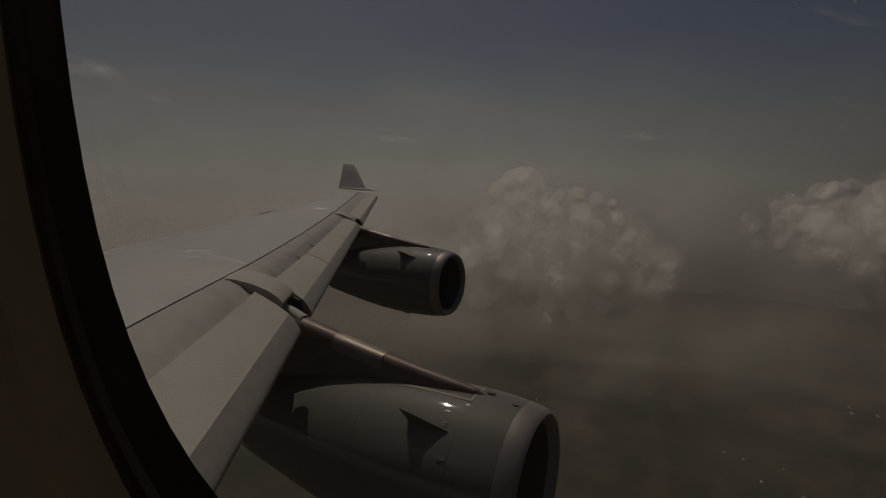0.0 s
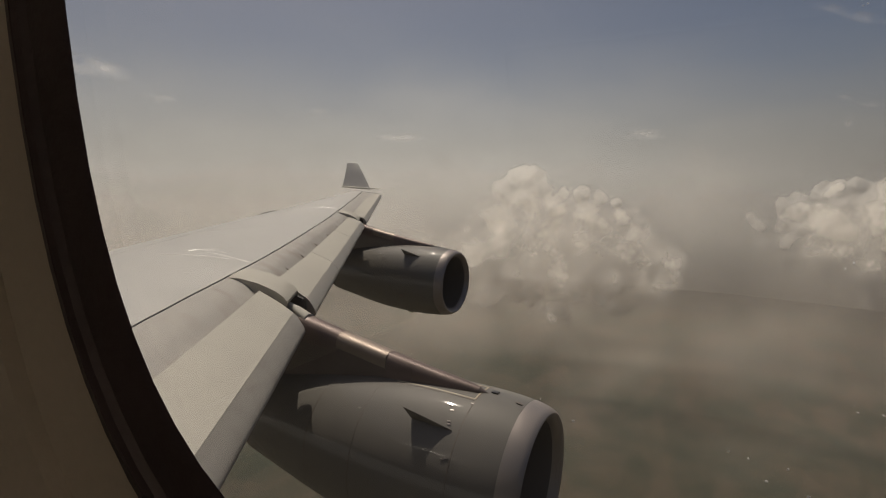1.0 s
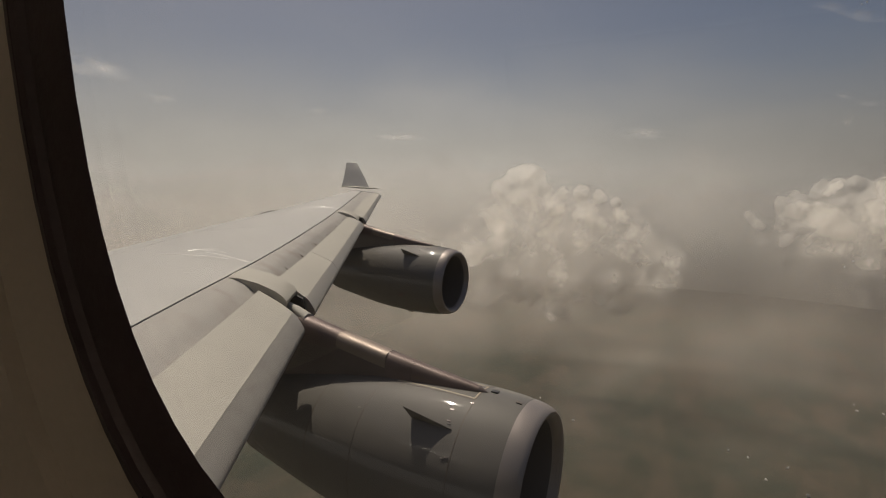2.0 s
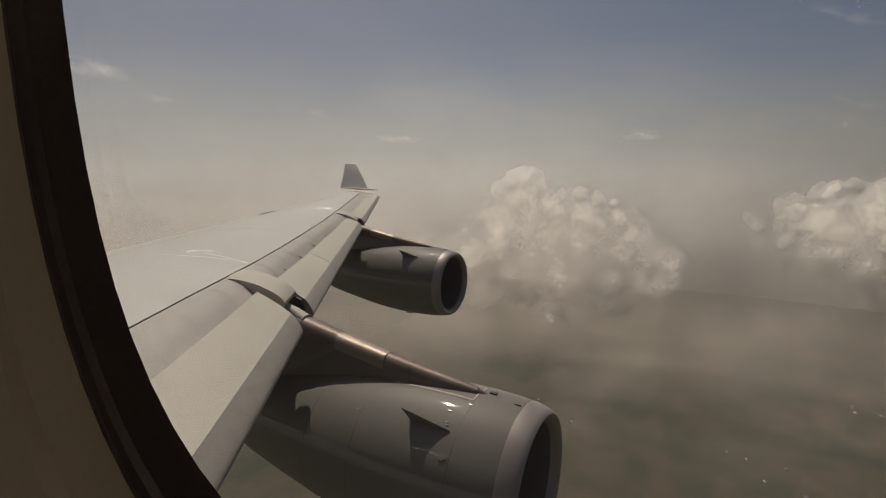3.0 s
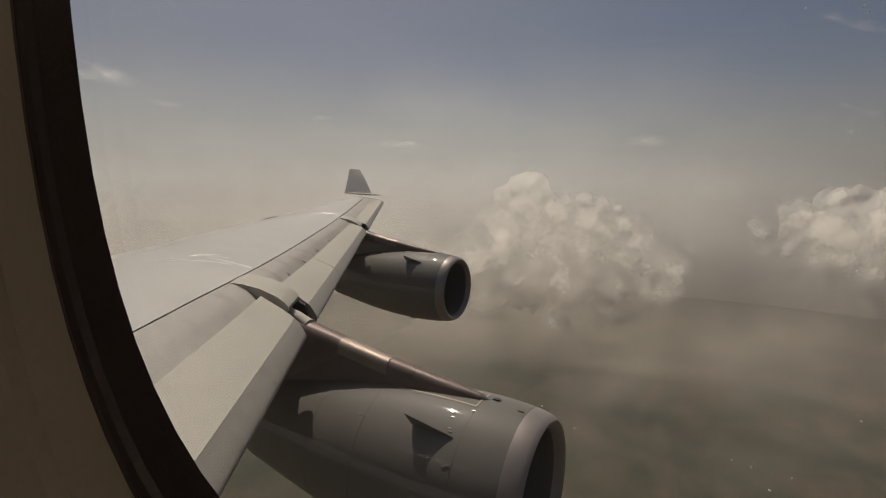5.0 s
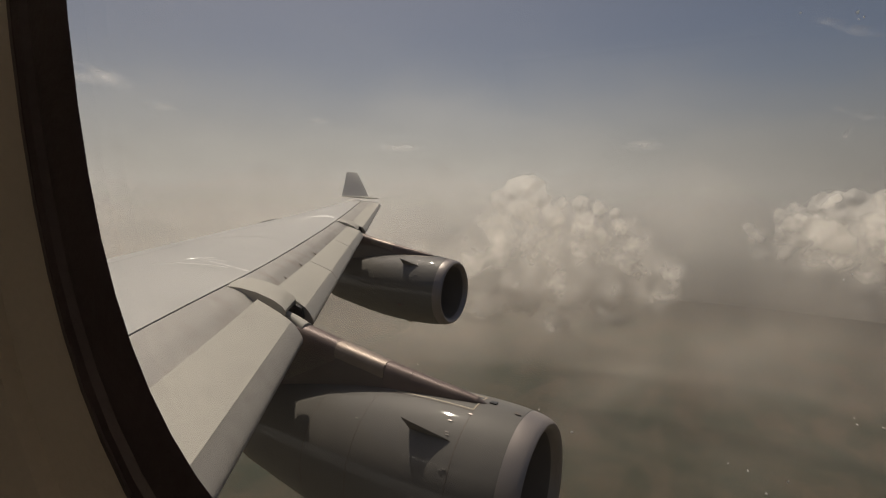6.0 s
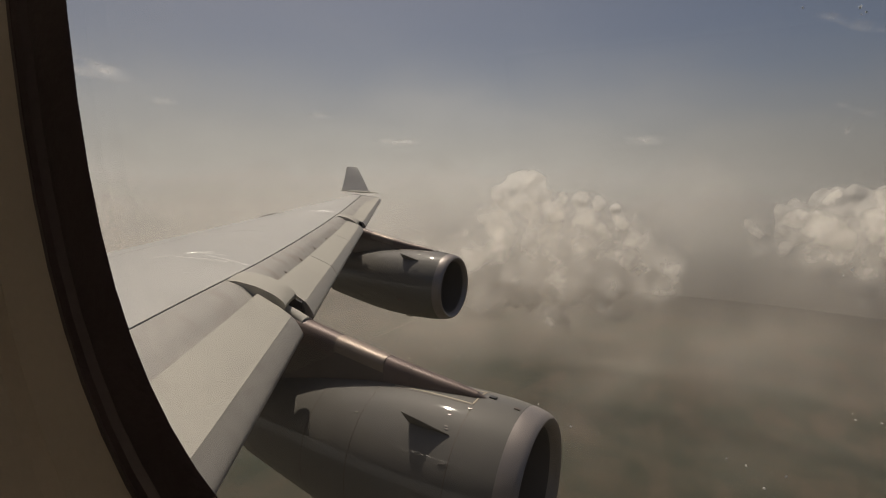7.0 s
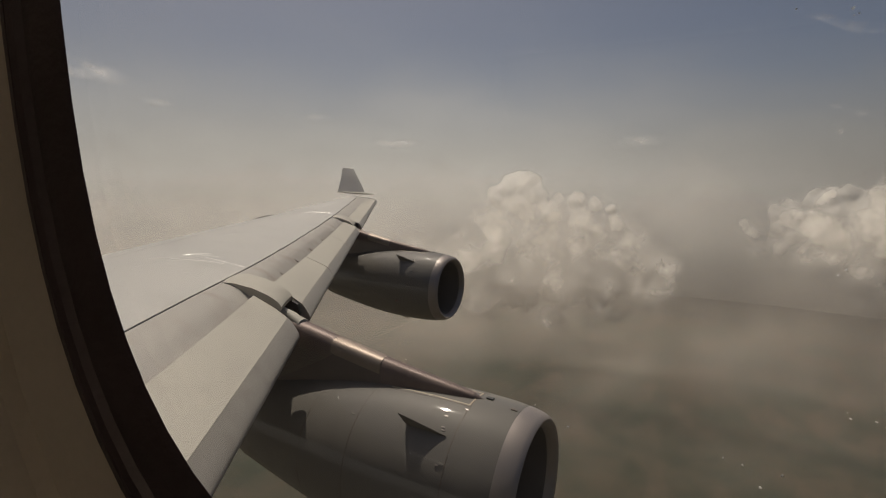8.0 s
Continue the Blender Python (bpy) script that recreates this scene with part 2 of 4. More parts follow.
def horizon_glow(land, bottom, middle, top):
    """Glowing backdrop: far haze's brightness is painted in by height; it fades out into the sky above."""
    m = bpy.data.materials.new("painted_haze_glow")
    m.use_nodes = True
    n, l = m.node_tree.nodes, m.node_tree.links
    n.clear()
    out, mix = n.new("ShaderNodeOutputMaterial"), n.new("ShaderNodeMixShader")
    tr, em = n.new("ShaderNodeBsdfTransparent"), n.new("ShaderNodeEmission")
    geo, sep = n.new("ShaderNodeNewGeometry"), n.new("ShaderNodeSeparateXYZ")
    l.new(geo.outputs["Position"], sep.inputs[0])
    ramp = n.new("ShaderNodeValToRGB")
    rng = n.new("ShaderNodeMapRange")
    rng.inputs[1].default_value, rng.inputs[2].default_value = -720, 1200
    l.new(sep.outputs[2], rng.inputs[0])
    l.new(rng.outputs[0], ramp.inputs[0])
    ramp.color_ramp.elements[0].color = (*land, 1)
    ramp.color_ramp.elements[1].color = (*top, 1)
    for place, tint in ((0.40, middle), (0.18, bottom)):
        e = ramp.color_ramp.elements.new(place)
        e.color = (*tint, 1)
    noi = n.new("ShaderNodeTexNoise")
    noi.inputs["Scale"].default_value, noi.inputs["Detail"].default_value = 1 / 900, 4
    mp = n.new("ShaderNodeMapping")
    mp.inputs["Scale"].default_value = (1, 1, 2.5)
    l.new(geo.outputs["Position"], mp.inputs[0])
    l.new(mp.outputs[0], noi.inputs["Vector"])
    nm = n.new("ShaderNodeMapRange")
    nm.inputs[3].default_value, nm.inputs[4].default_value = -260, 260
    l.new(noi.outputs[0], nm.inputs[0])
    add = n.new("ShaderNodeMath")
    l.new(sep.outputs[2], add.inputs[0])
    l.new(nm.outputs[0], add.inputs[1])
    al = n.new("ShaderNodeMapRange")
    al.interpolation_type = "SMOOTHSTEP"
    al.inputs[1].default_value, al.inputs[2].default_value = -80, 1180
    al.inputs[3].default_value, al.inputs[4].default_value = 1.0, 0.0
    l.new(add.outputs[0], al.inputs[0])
    # the painted glow is strongest on the sun's side, towards the tail
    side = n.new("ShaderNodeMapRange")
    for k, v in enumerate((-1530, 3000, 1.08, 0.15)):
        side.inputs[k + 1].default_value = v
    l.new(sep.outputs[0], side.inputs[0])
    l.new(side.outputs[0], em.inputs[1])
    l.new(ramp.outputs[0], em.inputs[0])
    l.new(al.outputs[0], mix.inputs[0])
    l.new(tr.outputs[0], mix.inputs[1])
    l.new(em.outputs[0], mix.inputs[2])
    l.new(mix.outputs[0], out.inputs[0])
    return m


# ---- mesh helpers ----
def part(name, bm, material, parent=None, label="", smooth=True, sharp=40):
    me = bpy.data.meshes.new(name)
    bmesh.ops.recalc_face_normals(bm, faces=bm.faces)
    bm.to_mesh(me)
    bm.free()
    me.materials.append(material)
    if smooth:
        me.shade_smooth()
        me.set_sharp_from_angle(angle=radians(sharp))
    ob = new(name, me)
    ob.parent = parent
    if label:
        tagged(ob, label)
    return ob


def empty(name, label, category, group="", kind=""):
    return tagged(new(name), label, category, group, kind)


def loft(rings, closed=True, caps=True):
    """Skin a row of rings of equally many points; closed: each ring is a loop."""
    bm = bmesh.new()
    rows = [[bm.verts.new(p) for p in ring] for ring in rings]
    n = len(rows[0])
    for a, b in zip(rows, rows[1:]):
        for i in range(n if closed else n - 1):
            j = (i + 1) % n
            bm.faces.new((a[i], a[j], b[j], b[i]))
    if closed and caps:
        bm.faces.new(rows[0])
        bm.faces.new(rows[-1][::-1])
    return bm


def strip(points, normals, width, rise=0.004):
    """A thin flat band along points, lying on a surface."""
    bm = bmesh.new()
    rows = []
    for i, p in enumerate(points):
        a, b = Vector(points[max(i - 1, 0)]), Vector(points[min(i + 1, len(points) - 1)])
        n = Vector(normals[i]).normalized()
        side = (b - a).cross(n).normalized() * width / 2
        c = Vector(p) + n * rise
        low = Vector(p) - n * 0.004
        foot = side * (1 + 5 * rise / width)
        rows.append([bm.verts.new(v) for v in (low - foot, c - side, c + side, low + foot)])
    for r, s in zip(rows, rows[1:]):
        for i in range(4):
            bm.faces.new((r[i], r[(i + 1) % 4], s[(i + 1) % 4], s[i]))
    bm.faces.new(rows[0])
    bm.faces.new(rows[-1])
    return bm


def interp(x, table):
    return float(np.interp(x, [a for a, _ in table], [b for _, b in table]))


def spline(points, per=4):
    """Points along a smooth open curve through the given ones."""
    pts = [Vector(p) for p in points]
    out = []
    for i in range(len(pts) - 1):
        p0, p1, p2, p3 = pts[max(i - 1, 0)], pts[i], pts[i + 1], pts[min(i + 2, len(pts) - 1)]
        for k in range(per):
            t = k / per
            out.append(0.5 * (2 * p1 + (p2 - p0) * t + (2 * p0 - 5 * p1 + 4 * p2 - p3) * t * t + (3 * p1 - p0 - 3 * p2 + p3) * t ** 3))
    return out + [pts[-1]]


# ---- wing ----
GAP_S = ((0, 2.6), (3.5, 2.2), (5, 2.02), (6.5, 1.80), (8, 1.60), (10, 1.43), (14, 1.32), (18, 1.27), (22, 1.32), (27, 1.39))
GAP_Z = ((0, 0.66), (3.5, 0.62), (6, 0.60), (10, 0.55), (14, 0.45), (18, 0.38), (22, 0.30), (27, 0.20))
END_Z = ((0, 0.30), (8, 0.30), (10, 0.28), (14, 0.22), (18, 0.14), (22, 0.12), (27, 0.05))
CHORD = ((-1, 11.9), (7, 7.6), (27, 2.75))
SIZE = ((0, 1.0), (7, 1.0), (27, 0.55))


def lead(y):
    """The foremost line of the wing: sweep and dihedral."""
    return -6.37 - 0.6175 * (y - 6.85), -2.36 + 0.0708 * (y - 6.85)


def at(y, s, dz):
    x, z = lead(y)
    return Vector((x - s, y, z + dz))


def top(y, s):
    """Height of the fixed upper skin above the leading line, s metres aft of it."""
    g, gz, c, k = interp(y, GAP_S), interp(y, GAP_Z), interp(y, CHORD), interp(y, SIZE)
    pts = [(0.5 * k, -0.08 * k), (0.56 * k, 0.10 * k), (0.72 * k, 0.22 * k), (0.72 * g, gz - 0.085 * k), (0.86 * g, gz - 0.03 * k), (g, gz), (g + 0.18 * (c - g), gz + 0.09 * k), (g + 0.4 * (c - g), gz + 0.11 * k), (g + 0.7 * (c - g), 0.55 * gz + 0.45 * interp(y, END_Z) + 0.05 * k), (c, interp(y, END_Z))]
    pts.sort()
    return interp(s, pts)


wing = empty("airliner_wing", "pale grey swept airliner wing with extended slats and winglet", "wing")
STATIONS = [-0.6, 0.5, 1.5, 2.5, 3.5, 4.5, 5.5, 6.5, 7.2, 7.8, 8.4, 9.2, 10.5, 12, 14, 16, 16.8, 17.4, 18, 20, 22, 24, 25.5, 26.4, 26.9]


def smooth_top(y, s):
    """The skin height, rounded between its stations."""
    return sum(top(y, s + d) for d in (-0.24, -0.12, 0, 0.12, 0.24)) / 5


def wing_ring(y):
    g, c, k = interp(y, GAP_S) + 0.03, interp(y, CHORD), interp(y, SIZE)
    up = [at(y, g + (c - g) * f, smooth_top(y, g + (c - g) * f) if f < 0.97 else top(y, g + (c - g) * f)) for f in (0, .03, .07, .12, .18, .25, .32, .4, .5, .6, .7, .8, .9, 0.96, 1)]
    down = [at(y, c, interp(y, END_Z) - 0.02), at(y, g + 0.6 * (c - g), -0.28 * k), at(y, g + 0.3 * (c - g), -0.55 * k), at(y, g, -0.45 * k)]
    return up + down


part("wing_skin", loft([wing_ring(y) for y in STATIONS]), WING, wing)


def nose_ring(y):
    g, k = interp(y, GAP_S) - 0.02, interp(y, SIZE)
    up = [at(y, s, top(y, s)) for s in np.linspace(0.5 * k, g, 12)]
    return up + [at(y, g, -0.40 * k), at(y, 0.7 * k, -0.3 * k), at(y, 0.52 * k, -0.16 * k)]


part("leading_edge_panel", loft([nose_ring(y) for y in STATIONS]), NOSE, wing, "soiled fixed leading edge behind the slats")
seal_rows = [[at(y, interp(y, GAP_S) + d, top(y, interp(y, GAP_S)) + z) for d, z in ((-0.06, -0.035), (0.07, -0.035), (0.07, -0.12), (-0.06, -0.12))] for y in STATIONS[1:-1]]
part("spar_seal", loft(seal_rows), SEAL, wing, "black seal line along the front spar")

# slats, extended forward and down
SLAT_S = ((0, 1.25), (3.5, 1.15), (5, 1.03), (6.5, 0.93), (7.6, 0.84), (10, 0.78), (14, 0.68), (18, 0.64), (22, 0.72), (27, 0.88))
SLAT_Z = ((0, 0.42), (3.5, 0.42), (5, 0.43), (6.5, 0.47), (7.6, 0.42), (10, 0.34), (14, 0.30), (18, 0.25), (22, 0.20), (27, 0.14))


def slat_rings(y):
    """Sections of the slat's upper shell and of its rolled nose, end to end."""
    s, z, k = interp(y, SLAT_S), interp(y, SLAT_Z), interp(y, SIZE)
    drop = interp(y, ((0, -0.10), (3, -0.08), (6.5, 0.0), (27, 0.0)))
    w = interp(y, ((6.6, 1.0), (7.3, 0.0)))
    u, v = (0.105 + 0.045 * w) * k, (0.148 + 0.03 * w) * k + 0.5 * drop
    nose = [(u, v)] + [(p.x, p.z + drop) for p in spline([(0.07 * k, 0, 0.125 * k), (0.0, 0, 0.055 * k), (-0.085 * k, 0, -0.055 * k), (-0.095 * k, 0, -0.13 * k), (-0.02 * k, 0, -0.19 * k), (0.14 * k, 0, -0.19 * k)], 4)]
    shell = [(s, z), (s - 0.3 * (s - u), z - 0.26 * (z - v)), (s - 0.65 * (s - u), z - 0.58 * (z - v)), (u + 0.004, v + 0.003)]
    under = [(0.32 * k, -0.08 * k), (0.65 * s, 0.55 * z - 0.02), (s, z - 0.018)]
    # the upper shell and the rolled nose meet along one line
    return [at(y, a, b) for a, b in shell + [(u + 0.004, v - 0.05), (0.65 * s, 0.56 * z), (s, z - 0.014)]], [at(y, a, b) for a, b in nose + under[:1] + [(u + 0.03, v - 0.06)]]


for y0, y1 in ((0.3, 6.50), (7.34, 10.04), (10.07, 13.19), (13.22, 16.25), (17.15, 20.19), (20.22, 23.39), (23.42, 26.55)):
    rows = [slat_rings(y0 + (y1 - y0) * f) for f in np.linspace(0, 1, 7)]
    slat = part("slat", loft([r for r, _ in rows]), SLAT, wing, "pale painted slat, drooped", sharp=16)
    part("slat_nose", loft([r for _, r in rows]), SLAT_NOSE, slat, "dull bare metal rolled nose", sharp=30)

# fixed pieces of the leading edge over the pylons, between the slats
for y0, y1, k in ((6.58, 7.27, 1.0), (16.32, 17.08, 0.72)):
    rings = []
    for f, h in ((0, 0.2), (0.012, 1), (0.3, 1.04), (0.7, 1.04), (0.985, 1), (1, 0.2)):
        y = y0 + (y1 - y0) * f
        g = interp(y, GAP_S)
        gz = interp(y, GAP_Z)
        prof = [(g - 0.03, gz - 0.05), (g - 0.04, gz), (0.82 * g, gz + 0.012), (0.56 * g, gz - 0.03), (0.34 * g, gz - 0.12), (0.22 * g, gz - 0.21), (0.18 * g, gz - 0.28), (0.20 * g, gz - 0.37), (0.27 * g, gz - 0.46), (0.6 * g, gz - 0.5)]
        rings.append([at(y, a, gz - 0.45 + (c - gz + 0.45) * h) for a, c in prof])
    part("pylon_fairing", loft(rings), SLAT, wing, "fixed pale fairing where the pylon meets the wing", sharp=32)

# dark fillers added in the gaps beside the fairings, standing in for their shade
for y0, y1, k in ((7.25, 7.36, 1.0), (17.06, 17.17, 0.72)):
    rows = [[at(y, a * k, b * k) for a, b in ((0.12, -0.02), (0.17, 0.15), (0.5, 0.25), (0.9, 0.30), (0.95, -0.2), (0.14, -0.3))] for y in (y0, (y0 + y1) / 2, y1)]
    part("gap_shade", loft(rows), SEAL, wing, "dark filler painted as the shade in the gap beside the fairing")

# slat tracks: dark slots behind the slats
for y in (8.3, 9.5, 10.9, 12.4, 14.0, 15.5, 18.0, 19.4, 21.0, 22.4, 24.2, 25.6):
    s, k = interp(y, SLAT_S), interp(y, SIZE)
    ring0 = [at(y + d, s - 0.05, top(y, s) - 0.05) for d in (-0.03, 0.03)] + [at(y + d, s - 0.05, top(y, s) + 0.014 * k) for d in (0.03, -0.03)]
    ring1 = [at(y + d, s + 0.16 * k, top(y, s + 0.16 * k) - 0.05) for d in (-0.02, 0.02)] + [at(y + d, s + 0.16 * k, top(y, s + 0.16 * k) + 0.004) for d in (0.02, -0.02)]
    part("slat_track", loft([ring0, ring1]), SEAM, wing)

# panel seams on the upper skin
for f in (0.80,):
    ys = np.linspace(0.5, 26.3, 40)
    pts = []
    for y in ys:
        g, c = interp(y, GAP_S), interp(y, CHORD)
        s = g + f * (c - g)
        pts.append(at(y, s, smooth_top(y, s)))
    part("skin_seam", strip(pts, [(0, 0, 1)] * len(pts), 0.012, 0.003), SEAM, wing)
for y in (11.2, 16.9, 21.5):
    g, c = interp(y, GAP_S), interp(y, CHORD)
    pts = [at(y, s, smooth_top(y, s)) for s in np.linspace(g + 0.05, c - 0.2, 14)]
    part("skin_seam", strip(pts, [(0, 0, 1)] * len(pts), 0.010, 0.003), FAINT, wing)

# short dark slot by the aileron, and pale strips painted as sun glints on the skin
pts = [at(y, 5.25 - 0.27 * (y - 16.3), top(y, 5.25 - 0.27 * (y - 16.3)) + 0.035) for y in np.linspace(16.3, 17.4, 6)]
part("aileron_slot", strip(pts, [(0, 0, 1)] * 6, 0.05, 0.02), SEAL, wing)
for (ya, sa), (yb, sb), w in (((7.75, 3.7), (8.15, 3.05), 0.02), ((7.8, 3.1), (7.72, 1.75), 0.016), ((7.35, 3.7), (7.62, 2.3), 0.012), ((7.2, 4.4), (7.4, 3.5), 0.012), ((7.95, 3.3), (8.0, 2.6), 0.010), ((16.9, 2.9), (17.35, 1.45), 0.018), ((17.2, 2.4), (17.5, 1.6), 0.014)):
    pts = []
    for f in np.linspace(0, 1, 8):
        y, q = ya + (yb - ya) * f, sa + (sb - sa) * f + 0.10 * math.sin(math.pi * f)
        pts.append(at(y, q, smooth_top(y, q)))
    part("painted_glint", strip(pts, [(0, 0, 1)] * 8, 3.5 * w, 0.006), GLINT, wing, "pale strip painted as a sun glint")

# winglet
WL = [(-19.55, -21.65, 26.82, -0.52, 0.11), (-19.80, -21.69, 26.96, -0.25, 0.10), (-20.30, -21.77, 27.25, 0.25, 0.08), (-21.02, -21.87, 27.60, 0.98, 0.05), (-21.16, -21.88, 27.63, 1.02, 0.02)]
rings = []
for x0, x1, y, z, th in WL:
    ring = []
    for f, w in ((0, 0), (0.06, 0.6), (0.2, 0.95), (0.45, 1), (0.75, 0.6), (1, 0.1), (0.75, -0.6), (0.45, -1), (0.2, -0.95), (0.06, -0.6)):
        ring.append((x0 + (x1 - x0) * f, y + w * th / 2, z))
    rings.append(ring)
part("winglet", loft(rings), WINGLET, wing, "dark grey upturned winglet")
tip_rows = []
for x, w, h in ((-18.9, 0.03, 0.02), (-19.3, 0.12, 0.05), (-20.0, 0.16, 0.07), (-21.0, 0.14, 0.06), (-21.75, 0.03, 0.02)):
    zz = -0.60 + 0.10 * (x + 18.9) / -2.85
    tip_rows.append([(x, 26.84 + w * math.cos(a), zz + 0.03 + h * math.sin(a)) for a in np.linspace(0, 2 * math.pi, 10, endpoint=False)])
part("tip_fairing", loft(tip_rows), SLAT, wing, "white rounded wing tip fairing")

# ---- engines ----
TILT = radians(-0.8)
PROFILE = ((0, 1.052), (0.02, 1.080), (0.06, 1.105), (0.15, 1.138), (0.3, 1.170), (0.6, 1.205), (1.0, 1.225), (1.5, 1.23), (2.1, 1.21), (2.8, 1.15), (3.5, 1.05), (4.2, 0.93), (4.8, 0.82), (5.11, 0.76))


def round_point(s, r, a):
    """A point of the engine: s aft of the intake rim, r from the axis, a degrees from the top towards the cabin."""
    a = radians(a)
    x, z = -s, r * math.cos(a)
    return Vector((x * math.cos(TILT) - z * math.sin(TILT), -r * math.sin(a), x * math.sin(TILT) + z * math.cos(TILT)))


def turned(profile, n=72):
    return loft([[round_point(s, r, 360 * i / n) for i in range(n)] for s, r in profile], True, False)


def smooth_profile(s0, s1, n=14):
    ss = [p[0] for p in spline([(s, r, 0) for s, r in PROFILE], 5)]
    rr = [p[1] for p in spline([(s, r, 0) for s, r in PROFILE], 5)]
    return [(s, float(np.interp(s, ss, rr))) for s in np.linspace(s0, s1, n)]


def radius(s):
    return smooth_profile(s, s, 1)[0][1]


def on_cowl(s, a, lift=0.0):
    return round_point(s, radius(s) + lift, a)


def patch(s0, s1, a0, a1, lift=0.004):
    """A thin raised plate following the cowl."""
    bm = bmesh.new()
    n = 6
    up = [[bm.verts.new(on_cowl(s0 + (s1 - s0) * i / n, a0 + (a1 - a0) * j / n, lift)) for j in range(n + 1)] for i in range(n + 1)]
    dn = [[bm.verts.new(on_cowl(s0 + (s1 - s0) * i / n, a0 + (a1 - a0) * j / n, -0.01)) for j in range(n + 1)] for i in range(n + 1)]
    for i in range(n):
        for j in range(n):
            bm.faces.new((up[i][j], up[i + 1][j], up[i + 1][j + 1], up[i][j + 1]))
    edge = [(i, 0) for i in range(n)] + [(n, j) for j in range(n)] + [(i, n) for i in range(n, 0, -1)] + [(0, j) for j in range(n, 0, -1)]
    for (i, j), (k, m) in zip(edge, edge[1:] + edge[:1]):
        bm.faces.new((up[i][j], dn[i][j], dn[k][m], up[k][m]))
    return bm


def seam_ring(s, a0=-175, a1=175, width=0.009):
    aa = np.linspace(a0, a1, 70)
    pts = [on_cowl(s, a) for a in aa]
    nor = [on_cowl(s, a, 1.0) - on_cowl(s, a) for a in aa]
    return strip(pts, nor, width, 0.0025)


def pylon_ring(x, half, z_top, z_low):
    """An upright rounded section of the pylon, at x aft of the intake rim (negative)."""
    h = z_top - z_low
    prof = [(-1, 0), (-1, 0.45), (-0.98, 0.7), (-0.86, 0.86), (-0.6, 0.96), (-0.25, 1), (0.25, 1), (0.6, 0.96), (0.86, 0.86), (0.98, 0.7), (1, 0.45), (1, 0)]
    cap = min(h, 0.34)
    return [(x, half * a, z_low + (h - cap) * min(1, b / 0.45) + cap * max(0, (b - 0.45) / 0.55)) for a, b in prof]


def jet_engine(wing_rise):
    """Long-duct nacelle with its pylon; the origin is the centre of the intake rim. wing_rise: how high the wing's leading line lies above the rim's centre."""
    e = empty("jet_engine", "grey long-duct jet engine hanging from a dark pylon", "engine", "engines under the wing")
    part("intake_lip", turned([(0.15, 0.925), (0.08, 0.945), (0.03, 0.985), (0.006, 1.022)] + smooth_profile(0, 0.295, 10)), LIP, e, "bare metal intake lip")
    cowl = part("cowling", turned(smooth_profile(0.298, 5.11, 44) + [(5.09, 0.745), (4.6, 0.78)]), COWL, e, "glossy grey cowling with panel joints")
    part("intake_duct", turned([(0.15, 0.924), (0.4, 0.905), (0.75, 0.925), (1.15, 0.95), (1.16, 0.2)]), DUCT, e, "grey intake duct")
    # fan: twisted blades round a spinner
    blades = bmesh.new()
    for i in range(36):
        a = i * 10
        q = [round_point(0.98, 0.24, a), round_point(1.10, 0.24, a + 9), round_point(1.13, 0.93, a + 5.5), round_point(0.93, 0.93, a + 1)]
        vs = [blades.verts.new(p) for p in q] + [blades.verts.new(p + Vector((0.012, 0, 0))) for p in q]
        for f in ((0, 1, 2, 3), (7, 6, 5, 4), (0, 4, 5, 1), (1, 5, 6, 2), (2, 6, 7, 3), (3, 7, 4, 0)):
            blades.faces.new([vs[j] for j in f])
    part("fan", blades, FAN, e, "titanium fan blades", smooth=False)
    part("spinner", turned([(0.62, 0.004), (0.64, 0.03), (0.74, 0.11), (0.9, 0.21), (1.08, 0.27)], 36), FAN, e, "conical spinner")
    part("exhaust_cone", turned([(4.3, 0.45), (4.9, 0.34), (5.3, 0.2), (5.55, 0.05), (5.56, 0.004)], 36), STEEL, e, "bare metal exhaust cone")
    part("exhaust_duct", turned([(4.95, 0.74), (4.4, 0.74), (4.3, 0.1)], 48), DARK, e)
    # joints
    for s, a0, a1 in ((0.95, -175, 175), (2.52, -170, -8), (2.52, 8, 170), (3.45, -160, -10), (3.45, 10, 160)):
        part("cowl_joint", seam_ring(s, a0, a1), SEAM, cowl)
    for a in (13, -13):
        ss = np.linspace(0.97, 4.4, 24)
        part("cowl_joint", strip([on_cowl(s, a - 0.8 * (s - 1) * (1 if a > 0 else -1)) for s in ss], [on_cowl(s, a, 1) - on_cowl(s, a) for s in ss], 0.012, 0.0025), SEAM, cowl)
    # chine on the cabin side
    base = [on_cowl(s, a, -0.01) for s, a in ((1.05, 40.5), (1.27, 40.1), (1.48, 39.7), (1.69, 39.3))]
    out = [on_cowl(s, a, h) for s, a, h in ((1.05, 40.5, 0.004), (1.28, 39.9, 0.09), (1.51, 39.3, 0.17), (1.74, 38.7, 0.25))]
    th = Vector((0, 0, 0.012))
    bm = loft([[b, o, o + th, b + th] for b, o in zip(base, out)])
    part("strake", bm, COWL, cowl, "triangular strake on the cowling")
    # latches, scoops, drain mast and markings
    part("scoop", patch(0.74, 0.84, -5, -1.5, 0.02), BLACK, cowl)
    part("scoop", patch(0.34, 0.42, 1, 3, 0.015), SEAM, cowl)
    for s, a in ((1.20, 22.6), (1.15, 26), (1.12, 34.4), (1.10, 36.2), (0.98, 56.6), (1.03, 57.6), (0.93, 16.6), (2.58, 40.4)):
        part("latch", patch(s, s + 0.055, a, a + 0.8, 0.009), LIP, cowl, "small metal latch")
